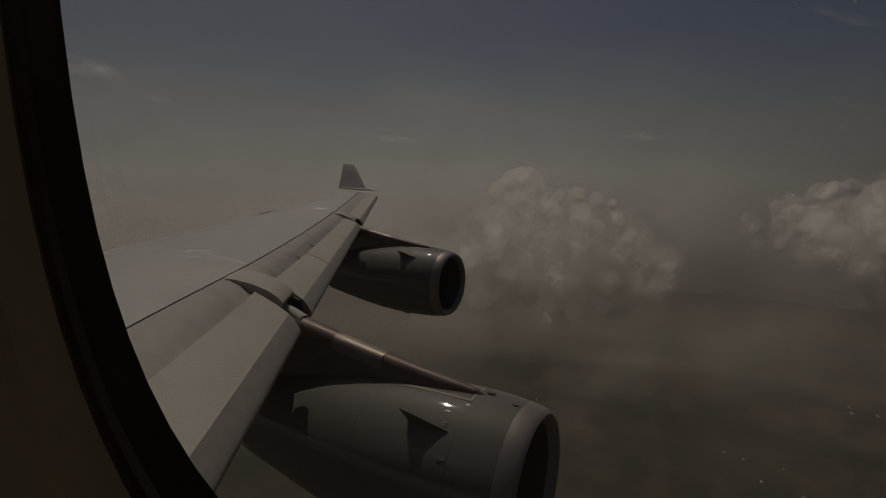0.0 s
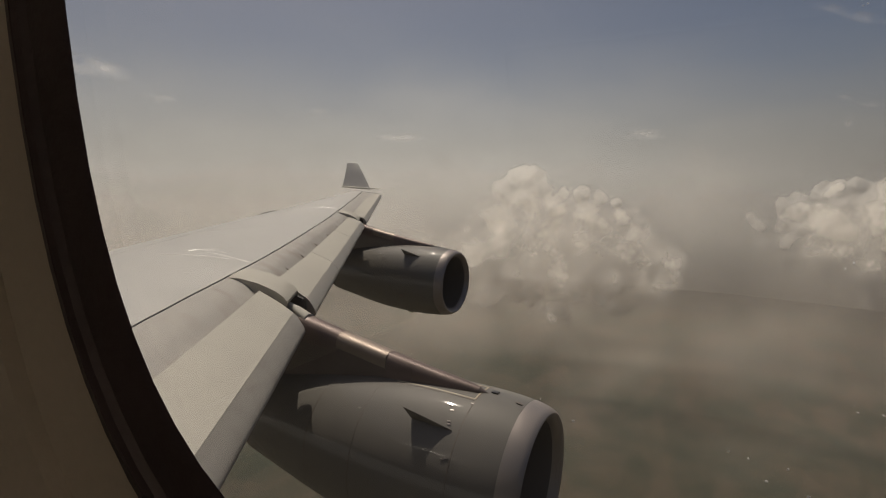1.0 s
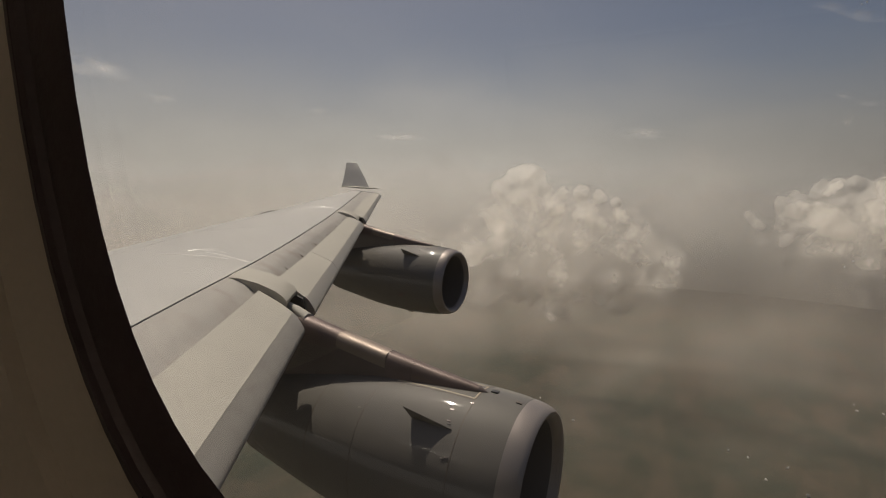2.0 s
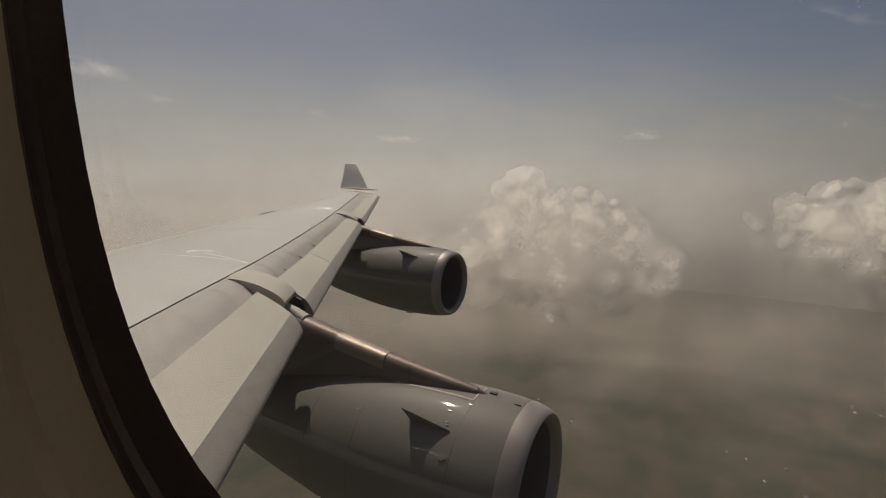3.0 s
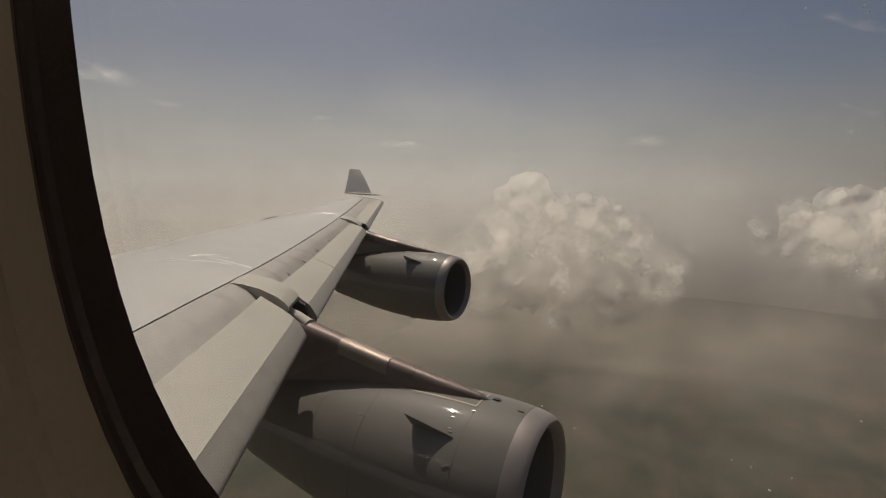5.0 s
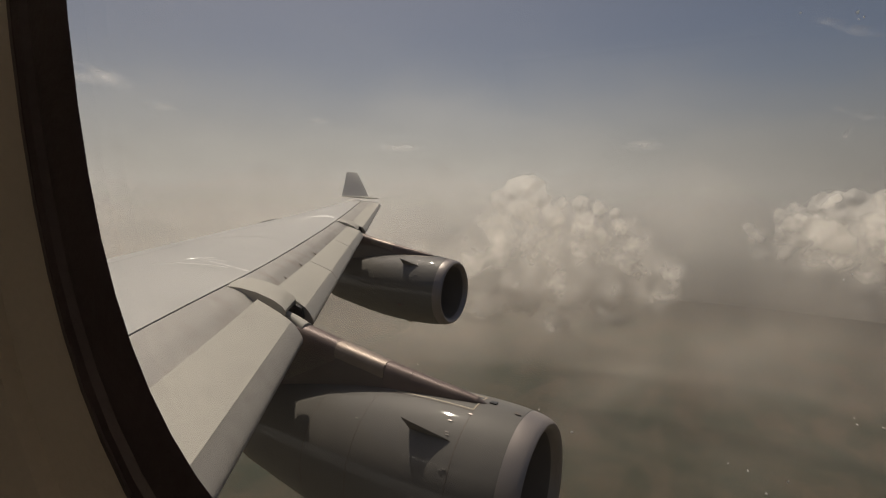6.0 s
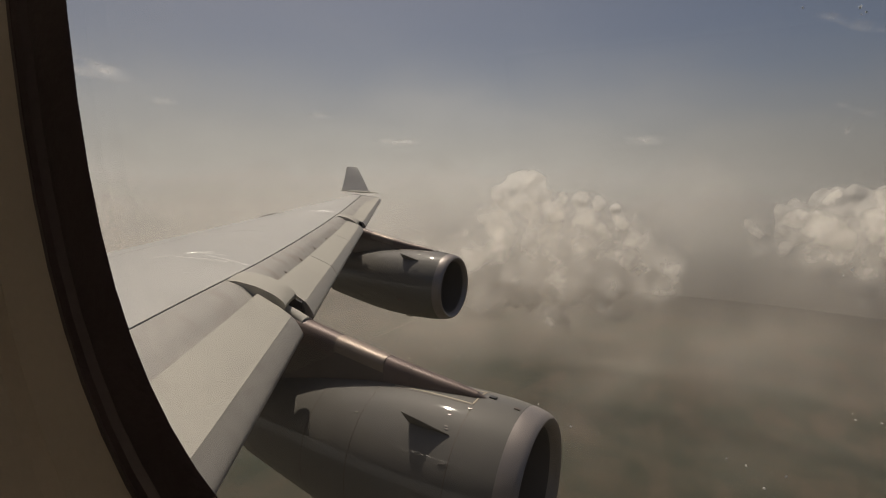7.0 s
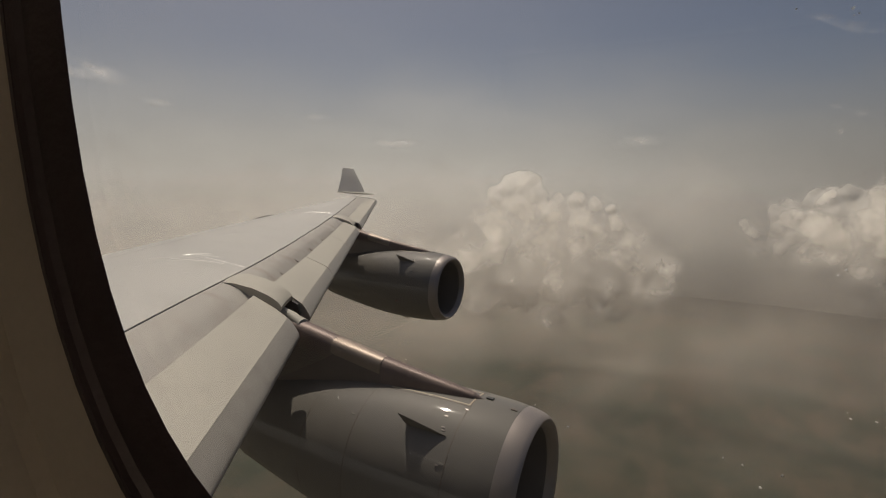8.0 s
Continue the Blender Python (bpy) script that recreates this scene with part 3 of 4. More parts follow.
    for s, a, w in ((1.50, 107, 0.09), (1.38, 107, 0.08), (1.62, 106, 0.07), (0.58, 107, 0.16)):
        part("marking", patch(s, s + w, a, a + 2.4, 0.003), BLACK, cowl)
    part("marking", patch(1.5, 1.62, 110, 111, 0.003), RED, cowl, "faint red marking")
    part("drain_mast", loft([[round_point(s, r, a) for s, a in ((1.70, 176), (1.92, 176), (1.92, 184), (1.70, 184))] for r in (1.2, 1.30)]), SEAM, cowl)
    # pylon: from the cowl's top back to the wing
    r = wing_rise
    rows = [(-0.84, 0.03, 1.23), (-1.0, 0.09, 1.30), (-1.4, 0.13, 1.37), (-2.0, 0.16, 1.47), (-2.7, 0.175, 1.60), (-3.4, 0.185, 1.74), (-4.0, 0.20, 1.87), (-4.3, 0.21, r), (-4.9, 0.25, r + 0.12), (-5.6, 0.27, r - 0.05), (-7.4, 0.25, r - 0.30), (-8.6, 0.10, r - 0.35)]
    pyl = part("pylon", loft([pylon_ring(x, w, zt, max(0.3, min(zt - 0.1, radius(min(-x, 5.1)) - 0.12)) if x > -5.2 else 0.6 - 0.35 * (x + 5.2)) for x, w, zt in rows]), PYLON, e, "dark pylon with brown metal ridge")
    caps = ((-0.98, -2.07, BROWN), (-2.075, -2.53, BROWN), (-2.54, -3.49, STEEL), (-3.50, -4.48, BROWN))
    tab_w, tab_z = [(x, w) for x, w, _ in rows[::-1]], [(x, z) for x, _, z in rows[::-1]]
    for x0, x1, mat in caps:
        rings = []
        for x in np.linspace(x0, x1, 6):
            w, z = interp(x, tab_w) + 0.006, interp(x, tab_z) + 0.006
            outer = pylon_ring(x, w, z, z - 0.22 if mat is STEEL else max(z - 0.55, min(z - 0.12, radius(-x) - 0.1)))[1:-1]
            rings.append(outer + [(x, 0.8 * y, zz - 0.03) for _, y, zz in outer[::-1]])
        part("ridge_cap", loft(rings), mat, pyl, "bare steel ridge cap" if mat is STEEL else "heat-browned metal ridge cap")
    # pale apron between the ridge and the wing's leading edge
    rings = []
    for x, w, z in ((-4.90, 0.11, r + 0.22), (-4.70, 0.11, r + 0.19), (-4.50, 0.115, r + 0.14), (-4.34, 0.12, r + 0.075), (-4.24, 0.14, r + 0.035)):
        rings.append([(x, w * math.sin(radians(a)), z - 0.10 + 0.10 * math.cos(radians(a))) for a in np.linspace(-95, 95, 15)])
    part("apron", loft(rings), SLAT, pyl, "pale apron joining the pylon to the wing")
    # sealed base plate of the pylon on the cowl
    for a in (11.5, -11.5):
        ss = np.linspace(0.97, 2.3, 12)
        aa = [a * (1 - 0.12 * (q - 0.97)) for q in ss]
        part("base_seal", strip([on_cowl(q, c) for q, c in zip(ss, aa)], [on_cowl(q, c, 1) - on_cowl(q, c) for q, c in zip(ss, aa)], 0.014, 0.004), TAN, pyl)
    aa = np.linspace(-11.5, 11.5, 10)
    part("base_seal", strip([on_cowl(0.97, c) for c in aa], [on_cowl(0.97, c, 1) - on_cowl(0.97, c) for c in aa], 0.014, 0.004), TAN, pyl)
    return e


inner = jet_engine(1.93)
inner.matrix_world = pose(-2.085, 6.89, -4.281)
outer = copy_thing(inner, pose(-8.462, 16.728, -3.602))

# ---- cabin side ----
WIN_X, WIN_Z, WIN_W, WIN_H = -0.006, 0.095, 0.12, 0.17


def window_loop(grow, y, n=64, power=3.2):
    pts = []
    for i in range(n):
        a = 2 * math.pi * i / n
        c, s = math.cos(a), math.sin(a)
        u = math.copysign(abs(c) ** (2 / power), c) * (WIN_W + grow)
        v = math.copysign(abs(s) ** (2 / power), s) * (WIN_H + grow)
        pts.append((WIN_X + u, y, WIN_Z + v))
    return pts


window = tagged(new("window_1"), "cabin window with scratched clear pane and black seal", "window", "", "structure")
part("gasket", loft([window_loop(g, y, 64, p) for g, y, p in ((0.034, 0.078, 3.1), (0.006, 0.0672, 3.2), (0.0, 0.0655, 3.2), (0.002, 0.0646, 3.2), (0.0115, 0.0637, 3.1), (0.0125, 0.0622, 3.09), (0.0142, 0.0617, 3.08), (0.0150, 0.0624, 3.07), (0.0153, 0.0634, 3.07), (0.0160, 0.0634, 3.06), (0.0164, 0.0624, 3.06), (0.0182, 0.0626, 3.05), (0.0192, 0.066, 3.05), (0.034, 0.0778, 3.05))], True, False), GASKET, window, "black rubber window seal with a groove")
part("pane", loft([window_loop(0.012, 0.0672), window_loop(0.012, 0.0695)]), GLASS, window, "clear acrylic pane", smooth=False).visible_shadow = False

# window surround of the cabin lining
part("window_surround", loft([window_loop(g, y, 64, p) for g, y, p in ((0.036, 0.078, 3.2), (0.0186, 0.0658, 3.05), (0.024, 0.0648, 3.06), (0.0330, 0.0632, 3.1), (0.0370, 0.0618, 3.12), (0.0380, 0.0585, 3.15), (0.0400, 0.0572, 3.2), (0.045, 0.0562, 3.25), (0.0470, 0.0535, 3.3), (0.055, 0.0520, 3.4), (0.075, 0.0460, 3.5), (0.09, 0.044, 3.6), (0.09, 0.075, 3.6))], True, False), CABIN, window, "beige moulded window surround")


def wall_with_hole(y0, y1, x0, x1, z0, z1, grow, power):
    """A flat panel with the window's opening through it."""
    n = 64
    bm = bmesh.new()
    rows = []
    for y in (y0, y1):
        hole = window_loop(grow, y, n, power)
        rim = []
        for hx, _, hz in hole:
            dx, dz = hx - WIN_X, hz - WIN_Z
            t = min((x1 - WIN_X) / dx if dx > 1e-6 else 1e9, (x0 - WIN_X) / dx if dx < -1e-6 else 1e9, (z1 - WIN_Z) / dz if dz > 1e-6 else 1e9, (z0 - WIN_Z) / dz if dz < -1e-6 else 1e9)
            rim.append((WIN_X + dx * t, y, WIN_Z + dz * t))
        rows.append(([bm.verts.new(p) for p in hole], [bm.verts.new(p) for p in rim]))
    (h0, r0), (h1, r1) = rows
    for i in range(n):
        j = (i + 1) % n
        for a, b in ((h0, r0), (r1, h1), (h1, h0), (r0, r1)):
            bm.faces.new((a[i], a[j], b[j], b[i]))
    return bm


tagged(part("wall_cabin", wall_with_hole(0.045, 0.070, -2.2, 2.2, -0.30, 0.50, 0.0895, 3.6), CABIN), "beige cabin side wall panel", "wall", "", "structure")


def box(x0, x1, y0, y1, z0, z1):
    bm = bmesh.new()
    bmesh.ops.create_cube(bm, size=1)
    for v in bm.verts:
        v.co = ((x0 + x1) / 2 + v.co.x * (x1 - x0), (y0 + y1) / 2 + v.co.y * (y1 - y0), (z0 + z1) / 2 + v.co.z * (z1 - z0))
    return bm


tagged(part("floor_cabin", box(-2.2, 2.2, -5.15, -0.29, -1.14, -1.1), FLOORING), "dark cabin carpet", "floor", "", "structure")
tagged(part("ceiling_cabin", box(-2.2, 2.2, -4.9, -0.5, 1.25, 1.29), CABIN), "beige cabin ceiling", "ceiling", "", "structure")
for x0, name in ((-2.24, "wall_aft"), (2.20, "wall_fore")):
    disc = [[(x, -2.72 + 2.79 * math.cos(a), 0.1 + 2.79 * math.sin(a)) for a in np.linspace(0, 2 * math.pi, 64, endpoint=False)] for x in (x0, x0 + 0.04)]
    tagged(part(name, loft(disc), CABIN), "beige cabin partition", "wall", "", "structure")
# Unseen glowing strip, added overhead to brighten the window surround.
cabin_fill = empty("fill_strip", "added unseen warm strip that brightens the cabin lining", "light")
part("housing", box(-2.0, 2.0, -1.36, -1.14, 1.225, 1.25), CABIN, cabin_fill)
part("diffuser", box(-1.95, 1.95, -1.33, -1.17, 1.215, 1.228), FILL_GLOW, cabin_fill, "glowing face of the added fill strip")

# outer skin of the fuselage: a tube open where the window's frame passes
bm = bmesh.new()
CY, CZ, RAD = -2.72, 0.1, 2.82
xs = list(np.linspace(-34, -0.24, 14)) + list(np.linspace(0.24, 18, 8))
angs = [math.degrees(math.asin(-0.26 / RAD)) + i * (360 - 11.4) / 60 * -1 for i in range(61)]
grid = [[bm.verts.new((x, CY + RAD * math.cos(radians(a)), CZ + RAD * math.sin(radians(a)))) for a in angs] for x in xs]
for i in range(len(xs) - 1):
    for j in range(60):
        bm.faces.new((grid[i][j], grid[i + 1][j], grid[i + 1][j + 1], grid[i][j + 1]))
    if not (abs(xs[i] + 0.24) < 1e-6):
        bm.faces.new((grid[i][60], grid[i + 1][60], grid[i + 1][0], grid[i][0]))
tagged(part("fuselage", bm, SKIN), "grey painted fuselage skin", "fuselage", "", "structure")
tagged(part("wall_frame", wall_with_hole(0.079, 0.094, -0.27, 0.27, -0.18, 0.40, 0.062, 3.4), SKIN), "grey skin panel round the window", "window frame", "", "structure")

# ---- land and distance ----
LAND = -700.0
bm = bmesh.new()
ringsv = []
for r in [0, 300, 600, 900, 1200, 1600, 2000, 2500, 3000, 3500, 3940]:
    if r == 0:
        ringsv.append([bm.verts.new((0, 0, LAND))])
    else:
        ringsv.append([bm.verts.new((r * math.cos(a), r * math.sin(a), LAND + 10 * noise.noise(Vector((r * math.cos(a) / 700, r * math.sin(a) / 700, 3))))) for a in np.linspace(0, 2 * math.pi, 72, endpoint=False)])
for i in range(72):
    j = (i + 1) % 72
    bm.faces.new((ringsv[0][0], ringsv[1][i], ringsv[1][j]))
    for a, b in zip(ringsv[1:], ringsv[2:]):
        bm.faces.new((a[i], b[i], b[j], a[j]))
tagged(part("ground", bm, farmland()), "hazy brown and green farmland far below", "ground", "", "structure")

# Dome that glows by itself, its colours standing in for sunlit haze and far land.
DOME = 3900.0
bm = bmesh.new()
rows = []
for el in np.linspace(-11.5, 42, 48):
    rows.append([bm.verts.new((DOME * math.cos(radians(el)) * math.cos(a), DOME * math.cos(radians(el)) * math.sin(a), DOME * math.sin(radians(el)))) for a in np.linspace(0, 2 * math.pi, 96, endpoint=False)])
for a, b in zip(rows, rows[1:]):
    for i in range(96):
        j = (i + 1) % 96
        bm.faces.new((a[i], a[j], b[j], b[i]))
tagged(part("backdrop", bm, horizon_glow((0.030, 0.027, 0.023), (0.355, 0.328, 0.29), (0.46, 0.44, 0.405), (0.33, 0.34, 0.355))), "glowing backdrop with bright horizon haze painted in", "haze", "", "structure")


# ---- clouds ----
def icosphere(sub):
    bm = bmesh.new()
    bmesh.ops.create_icosphere(bm, subdivisions=sub, radius=1)
    v = np.array([p.co[:] for p in bm.verts])
    f = np.array([[p.index for p in g.verts] for g in bm.faces])
    bm.free()
    return v, f


ICO = {3: icosphere(3)}


def ray_place(aft, up, dist):
    return aim(aft, up) * dist


def billow(p, octaves=4):
    """Rounded heads with creases between them, at ever smaller sizes."""
    d, a, q = 0.0, 1.0, Vector(p)
    for k in range(octaves):
        d += a * (abs(noise.noise(q)) - 0.24)
        q = q * 2.07 + Vector((7.1, 3.3, 1.7))
        a *= 0.55
    return d


def cloud(label, aft, up, dist, lobes, seed, base, fade, crisp, soft, layers=3, gap=48.0, cell=3.0, share=0.96):
    """A cumulus of nested layers of droplets. lobes: across, upwards, radius, in metres, round the point named by direction and
    distance; it thins out over the height fade above base, and its edges go from crisp at the crown to soft below."""
    rnd = random.Random(seed)
    mid = ray_place(aft, up, dist)
    across = Vector((math.cos(radians(aft)), math.sin(radians(aft)), 0))
    deep = Vector((-across.y, across.x, 0))
    lob = np.array([(u, rnd.uniform(-0.5, 0.5) * r, w, r) for u, w, r in lobes])
    u0, u1 = (lob[:, 0] - 1.35 * lob[:, 3]).min(), (lob[:, 0] + 1.35 * lob[:, 3]).max()
    w0, w1 = (lob[:, 2] - 1.35 * lob[:, 3]).min(), (lob[:, 2] + 1.35 * lob[:, 3]).max()
    us, ws = np.arange(u0, u1, cell), np.arange(w0, w1, cell)
    head = lob[:, 2].max()
    thing = empty("cloud", label, "cloud")
    for k in range(layers):
        v = (k - (layers - 1) / 2) * gap
        U, W = np.meshgrid(us, ws)
        V = np.array([[v + 16 * noise.noise(Vector((a / 70, b / 70, k + seed))) for a in us] for b in ws])
        # nearness to the lobes' middles, softly joined
        near = np.zeros_like(U)
        for a, b, c, r in lob:
            q = 1 - np.sqrt((U - a) ** 2 + 0.5 * (V - b) ** 2 + (W - c) ** 2) / (1.05 * r)
            near += np.exp(9 * np.clip(q, -1, 1))
        near = np.log(near) / 9
        rough, heads, crown = (np.array([[billow(((a + seed * 31) / size, c / size, b / size), o) for a, c in zip(us, V[j])] for j, b in enumerate(ws)]) for size, o in ((64, 5), (95, 2), (42, 3)))
        tall = np.clip((W - (head - 135)) / 120, 0, 1)
        low = np.clip((W - base) / fade, 0, 1)
        low = low * low * (3 - 2 * low)
        D = near + 0.12 + 0.12 * (1 - tall) + (0.95 - 0.45 * tall) * rough - 0.6 * (1 - low)
        S = soft + (crisp - soft) * tall
        # heads turn their lit side outwards
        gw, gu = np.gradient(13 * near + 8 * heads + 4 * tall * crown, cell)
        G = -gu[..., None] * np.array(across) - gw[..., None] * np.array((0, 0, 1)) * 1.0 + np.array(deep) * 0.9 + np.array((0, 0, 0.3))
        G /= np.linalg.norm(G, axis=2)[..., None]
        keep = np.argwhere((D[:-1, :-1] > -0.2) | (D[1:, :-1] > -0.2) | (D[:-1, 1:] > -0.2) | (D[1:, 1:] > -0.2))
        n = len(us)
        faces = np.array([(j * n + i, j * n + i + 1, (j + 1) * n + i + 1, (j + 1) * n + i) for j, i in keep])
        used, faces = np.unique(faces, return_inverse=True)
        P = np.array(mid) + U[..., None] * np.array(across) + V[..., None] * np.array(deep) + W[..., None] * np.array((0, 0, 1))
        me = bpy.data.meshes.new("layer")
        me.from_pydata(P.reshape(-1, 3)[used].tolist(), [], faces.reshape(-1, 4).tolist())
        top_share = np.full_like(D, share if k == 0 else 0.55 * share)
        for name, field in (("droplet_share", D), ("edge_width", S), ("layer_share", top_share)):
            me.attributes.new(name, "FLOAT", "POINT").data.foreach_set("value", field.ravel()[used].astype(np.float32))
        me.shade_smooth()
        me.normals_split_custom_set_from_vertices((-G.reshape(-1, 3)[used]).tolist())
        me.materials.append(DROPLETS)
        new("layer", me).parent = thing
    return thing


cloud("towering white cumulus with crisp crown dissolving into haze", 16.5, -3.0, 1290, [(-128, 41, 30), (-101, 62, 29), (-65, 75, 32), (-85, 26, 41), (-37, 47, 28), (12, 33, 25), (57, 37, 23), (96, 28, 22), (135, 18, 18), (-6, -1, 44), (71, -10, 50), (147, -21, 41), (-144, -29, 50), (-116, -72, 69), (-29, -72, 80), (74, -78, 80), (162, -77, 64), (224, -101, 52), (-198, -96, 64), (-268, -123, 64), (-73, -152, 80), (33, -161, 76), (129, -158, 62), (200, -165, 50), (-167, -199, 69), (-3, -235, 60), (120, -215, 50), (-340, -105, 60), (-310, -185, 62), (262, -112, 44)], 5, -320, 330, 0.22, 1.5)
cloud("bright white cumulus head rising from haze", -8.3, -2.6, 1250, [(-94, 8, 26), (-74, 24, 22), (-62, 2, 34), (-34, 34, 26), (-8, 44, 24), (14, 52, 20), (-12, 14, 40), (46, 20, 34), (73, 25, 51), (115, 15, 67), (-95, -19, 32), (-64, -28, 51), (-20, -29, 60), (27, -31, 64), (79, -37, 80), (-47, -74, 51), (6, -80, 56), (58, -90, 67), (-128, -34, 30), (-150, -20, 22), (-120, -64, 30), (130, -62, 94), (-84, -61, 40), (36, -135, 54)], 8, -150, 230, 0.24, 1.2, share=0.88)
cloud("faint distant cloud bank in the haze", 57.0, -2.2, 2300, [(-160, -50, 70), (-90, -20, 50), (0, -35, 60), (90, -50, 55), (180, -55, 60), (300, -60, 60), (420, -70, 70)], 7, -160, 200, 0.9, 1.6, 2, 60.0, 7.0, 0.22)


def wisp_vapour():
    """Thin ice cloud, densest in its middle and ragged towards its rim."""
    m = bpy.data.materials.new("ice_cloud")
    m.use_nodes = True
    n, l = m.node_tree.nodes, m.node_tree.links
    n.clear()
    out, mix, tr, tl = (n.new(k) for k in ("ShaderNodeOutputMaterial", "ShaderNodeMixShader", "ShaderNodeBsdfTransparent", "ShaderNodeBsdfTranslucent"))
    tl.inputs[0].default_value = (0.97, 0.95, 0.92, 1)
    tc, mul, ln = n.new("ShaderNodeTexCoord"), n.new("ShaderNodeVectorMath"), n.new("ShaderNodeVectorMath")
    mul.operation, ln.operation = "MULTIPLY", "LENGTH"
    mul.inputs[1].default_value = (1, 0, 1)
    l.new(tc.outputs["Object"], mul.inputs[0])
    l.new(mul.outputs[0], ln.inputs[0])
    rim, noi, tex, prod = n.new("ShaderNodeMapRange"), n.new("ShaderNodeTexNoise"), n.new("ShaderNodeMapRange"), n.new("ShaderNodeMath")
    rim.interpolation_type = "SMOOTHSTEP"
    for k, v in enumerate((0.1, 0.95, 0.36, 0.0)):
        rim.inputs[k + 1].default_value = v
    for k, v in enumerate((0.40, 0.68, 0.0, 1.0)):
        tex.inputs[k + 1].default_value = v
    geo, mp = n.new("ShaderNodeNewGeometry"), n.new("ShaderNodeMapping")
    mp.inputs["Scale"].default_value = (1, 1, 2.6)
    noi.inputs["Scale"].default_value, noi.inputs["Detail"].default_value = 1 / 110, 6
    l.new(geo.outputs["Position"], mp.inputs[0])
    l.new(mp.outputs[0], noi.inputs["Vector"])
    l.new(noi.outputs[0], tex.inputs[0])
    l.new(ln.outputs["Value"], rim.inputs[0])
    prod.operation = "MULTIPLY"
    l.new(rim.outputs[0], prod.inputs[0])
    l.new(tex.outputs[0], prod.inputs[1])
    l.new(prod.outputs[0], mix.inputs[0])
    l.new(tr.outputs[0], mix.inputs[1])
    l.new(tl.outputs[0], mix.inputs[2])
    l.new(mix.outputs[0], out.inputs[0])
    return m


WISP = wisp_vapour()


def wisp(aft, up, wide, tall, lean):
    """A thin streak of high cloud, far off."""
    v0, f0 = ICO[3]
    me = bpy.data.meshes.new("cloud")
    me.from_pydata([(v[0], 0.15 * v[1], v[2]) for v in v0], [], f0.tolist())
    me.materials.append(WISP)
    me.shade_smooth()
    ob = tagged(new("cloud", me), "thin pale wisp of high cloud", "cloud", "wisps of high cloud")
    ob.matrix_world = Matrix.Translation(ray_place(aft, up, 3700)) @ Matrix.Rotation(radians(aft), 4, "Z") @ Matrix.Rotation(radians(lean), 4, "Y") @ Matrix.Diagonal((0.86 * wide, 0.86 * wide, 0.86 * tall, 1))
    return ob


for a, u, w, t, lean in ((60.9, 9.4, 330, 90, 9), (55.6, 7.2, 150, 40, 9), (40.6, 6.6, 150, 45, 4), (32.8, 4.4, 260, 60, 0), (8.2, 4.6, 230, 60, -3)):
    wisp(a, u, w, t, lean)


def haze_bank(label, r0, r1, a0, a1, material, z0, z1, seed, rough=1.0, foot=0.0):
    """A sloping, billowing sheet of mist round the flight path, rising outwards."""
    bm = bmesh.new()
    rows = []
    for f in np.linspace(0, 1, 26):
        row = []
        for a in np.linspace(radians(a0), radians(a1), 110):
            d = (r0 + (r1 - r0) * f - foot * max(0, 1 - f / 0.12) ** 2) * (1 + 0.05 * rough * noise.noise(Vector((math.cos(a) * 6, math.sin(a) * 6, 3 * f + seed))))
            z = z0 + (z1 - z0) * f + 18 * rough * noise.noise(Vector((math.cos(a) * 9, math.sin(a) * 9, 5 * f + seed)))
            row.append(bm.verts.new((-d * math.sin(a), d * math.cos(a), z)))
        rows.append(row)
    for r, q in zip(rows, rows[1:]):
        for i in range(109):
            bm.faces.new((r[i], r[i + 1], q[i + 1], q[i]))
    return tagged(part("haze_bank", bm, material), label, "haze", "", "stuff")


haze_bank("pale mist drifting before the clouds", 985, 1020, -60, 115, mist("near_mist", (0.95, 0.89, 0.81), -560, -200, -60, 50, 0.245, 160, 0.32, 0.64, 0.10, 0.55, 60.0, 0.35, 0.9, 1.3), -640, 125, 1.0, foot=300)
haze_bank("pale mist drifting between the clouds", 1090, 1130, -60, 115, mist("middle_mist", (0.95, 0.89, 0.81), -420, -190, -70, 20, 0.245, 210, 0.36, 0.62, 0.22, 0.55, 60.0, 0.35, 1.0, 1.1), -655, 125, 4.0, foot=300)
haze_bank("dusty haze lying over the land", 1780, 1820, -70, 120, mist("land_haze", (0.80, 0.71, 0.61), -640, -540, -330, -120, 0.245, 300, 0.25, 0.62, 0.0, 0.4, 50.0, 0.0, 0.9, 0.6), -680, 0, 6.0, 0.3, foot=200)
haze_bank("pale mist drifting behind the clouds", 2580, 2640, -75, 125, mist("far_mist", (0.95, 0.90, 0.83), -585, -400, -60, 140, 0.245, 420, 0.20, 0.60, 0.0, 0.96, 60.0), -650, 340, 2.0, 0.1)


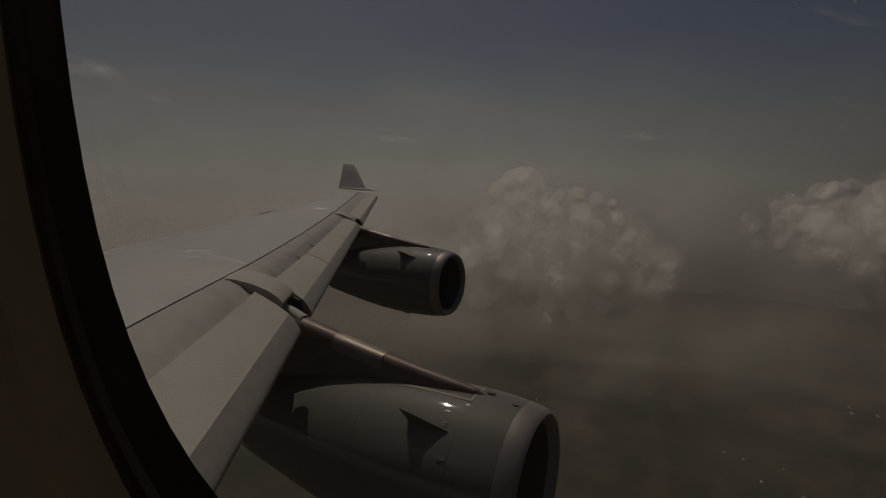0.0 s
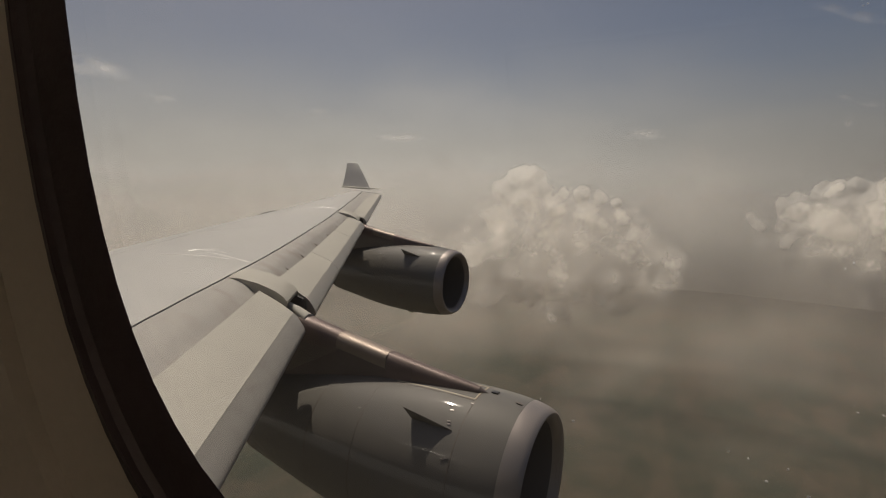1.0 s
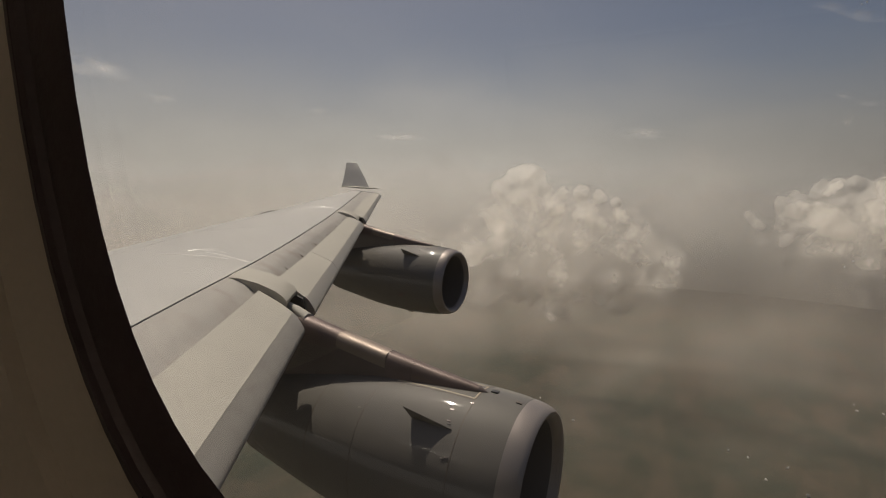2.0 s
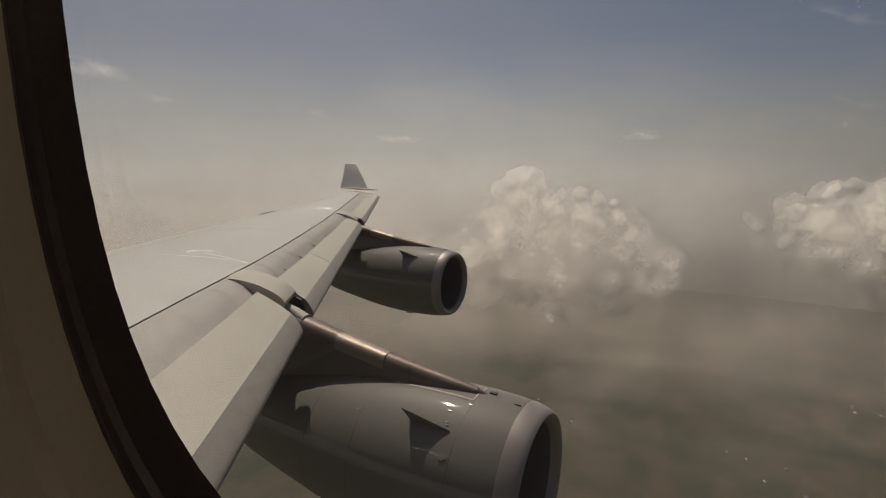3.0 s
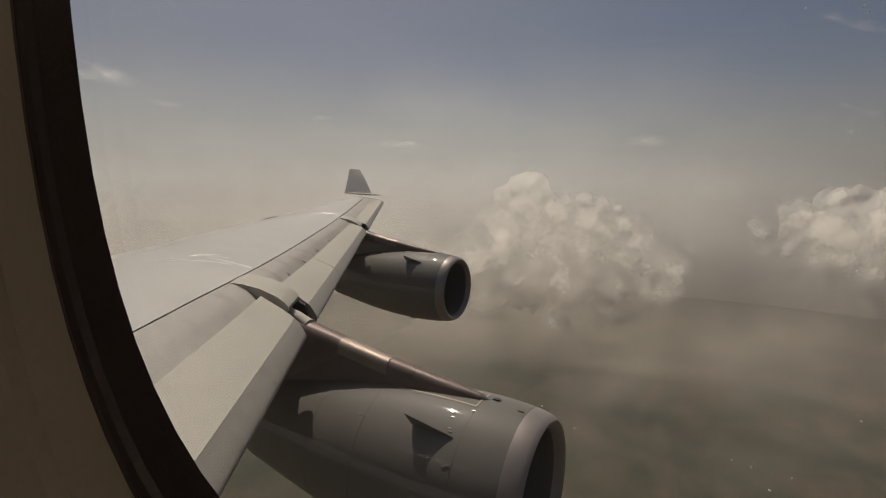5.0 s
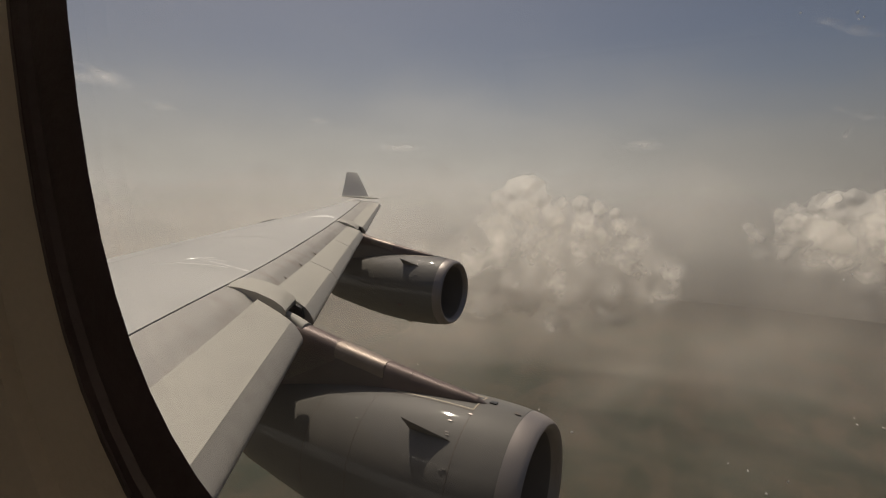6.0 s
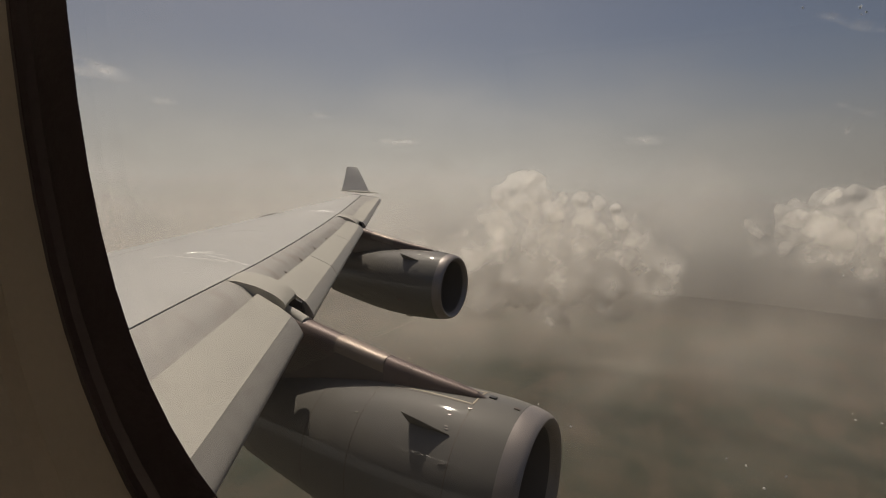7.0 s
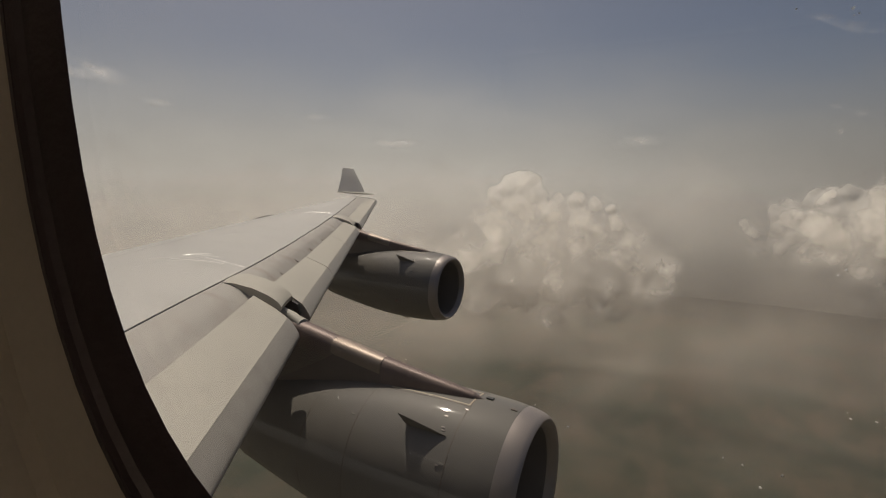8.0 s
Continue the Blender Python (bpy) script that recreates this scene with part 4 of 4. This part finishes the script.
# ---- houses far below ----
rnd = random.Random(21)
vs, fs = [], []
for k in range(70):
    if k % 4 == 0:
        a, d = radians(rnd.uniform(-25, 55)), rnd.uniform(1050, 2600)
        cx, cy = -d * math.sin(a), d * math.cos(a)
    x, y, t = cx + rnd.gauss(0, 70), cy + rnd.gauss(0, 70), rnd.uniform(0, math.pi)
    w, l, h = rnd.uniform(2.4, 4), rnd.uniform(3.5, 8), rnd.uniform(2.2, 3.6)
    z = LAND + 10 * noise.noise(Vector((x / 700, y / 700, 3))) - 1
    n0 = len(vs)
    for u, v, q in ((-w, -l, 0), (w, -l, 0), (w, l, 0), (-w, l, 0), (-w, -l, h), (w, -l, h), (w, l, h), (-w, l, h), (0, -l, h * 1.6), (0, l, h * 1.6)):
        vs.append((x + (u * math.cos(t) - v * math.sin(t)) / 2, y + (u * math.sin(t) + v * math.cos(t)) / 2, z + q))
    for f in ((0, 1, 5, 4), (1, 2, 6, 5), (2, 3, 7, 6), (3, 0, 4, 7), (4, 5, 8), (6, 7, 9), (5, 6, 9, 8), (7, 4, 8, 9)):
        fs.append([n0 + i for i in f])
me = bpy.data.meshes.new("village_houses")
me.from_pydata(vs, [], fs)
me.materials.append(shader("whitewashed_walls", (0.6, 0.58, 0.55), 0.6, tone=0.15, scale=0.02, fine=0.2))
tagged(new("village_houses", me), "tiny pale village houses scattered over the farmland", "houses", "", "stuff")

# ---- marks on the window pane ----
MARKS = ((0.00486, 0.01903, 0.00014, 0.00020), (0.00975, 0.01847, 0.00022, 0.00026), (0.01030, 0.01791, 0.00014, 0.00016), (0.00990, 0.01775, 0.00016, 0.00010), (0.01141, -0.00811, 0.00010, 0.00012), (0.01075, -0.00877, 0.00008, 0.00010))
SMEARS = (((0.00572, 0.01824), (0.01400, 0.01560), 0.0011), ((0.00850, 0.00900), (0.01300, 0.00780), 0.0008), ((0.01030, 0.00720), (0.00950, 0.00600), 0.0009))
SMEAR = bpy.data.materials.new("dried_water")
SMEAR.use_nodes = True
sn, sl = SMEAR.node_tree.nodes, SMEAR.node_tree.links
sn.clear()
s_out, s_mix, s_tr, s_df, s_no, s_mr, s_tc = (sn.new(k) for k in ("ShaderNodeOutputMaterial", "ShaderNodeMixShader", "ShaderNodeBsdfTransparent", "ShaderNodeBsdfTranslucent", "ShaderNodeTexNoise", "ShaderNodeMapRange", "ShaderNodeTexCoord"))
s_no.inputs["Scale"].default_value, s_no.inputs["Detail"].default_value = 900, 5
s_mr.inputs[1].default_value, s_mr.inputs[2].default_value, s_mr.inputs[3].default_value, s_mr.inputs[4].default_value = 0.35, 0.75, 0.0, 0.12
s_df.inputs[0].default_value = (0.9, 0.88, 0.85, 1)
sl.new(s_tc.outputs["Object"], s_no.inputs["Vector"])
sl.new(s_no.outputs[0], s_mr.inputs[0])
sl.new(s_mr.outputs[0], s_mix.inputs[0])
sl.new(s_tr.outputs[0], s_mix.inputs[1])
sl.new(s_df.outputs[0], s_mix.inputs[2])
sl.new(s_mix.outputs[0], s_out.inputs[0])
for x, z, w, h in MARKS:
    bm = bmesh.new()
    bmesh.ops.create_icosphere(bm, subdivisions=2, radius=1)
    for v in bm.verts:
        k = 1 + 0.9 * noise.noise(v.co * 2.3 + Vector((x, 0, z)) * 900)
        v.co = Vector((x + v.co.x * 0.62 * w * k, 0.0695 + v.co.y * 0.00008, z + v.co.z * 0.62 * h * k))
    part("ice_speck", bm, SPECK, window, "tiny ice speck on the pane")
for (xa, za), (xb, zb), w in SMEARS:
    bm = bmesh.new()
    n = 12
    rows = []
    for i in range(n + 1):
        f = i / n
        x, z = xa + (xb - xa) * f, za + (zb - za) * f + 0.0002 * math.sin(9 * f)
        t = w * (0.25 + 0.75 * math.sin(math.pi * min(1, f * 0.9 + 0.05)))
        rows.append([bm.verts.new((x, 0.0697, z - t / 2)), bm.verts.new((x, 0.06975, z)), bm.verts.new((x, 0.0697, z + t / 2)), bm.verts.new((x, 0.0695, z))])
    for q, p in zip(rows, rows[1:]):
        for i in range(4):
            j = (i + 1) % 4
            bm.faces.new((q[i], p[i], p[j], q[j]))
    part("smear", bm, SMEAR, window, "faint dried water smear on the pane").visible_shadow = False
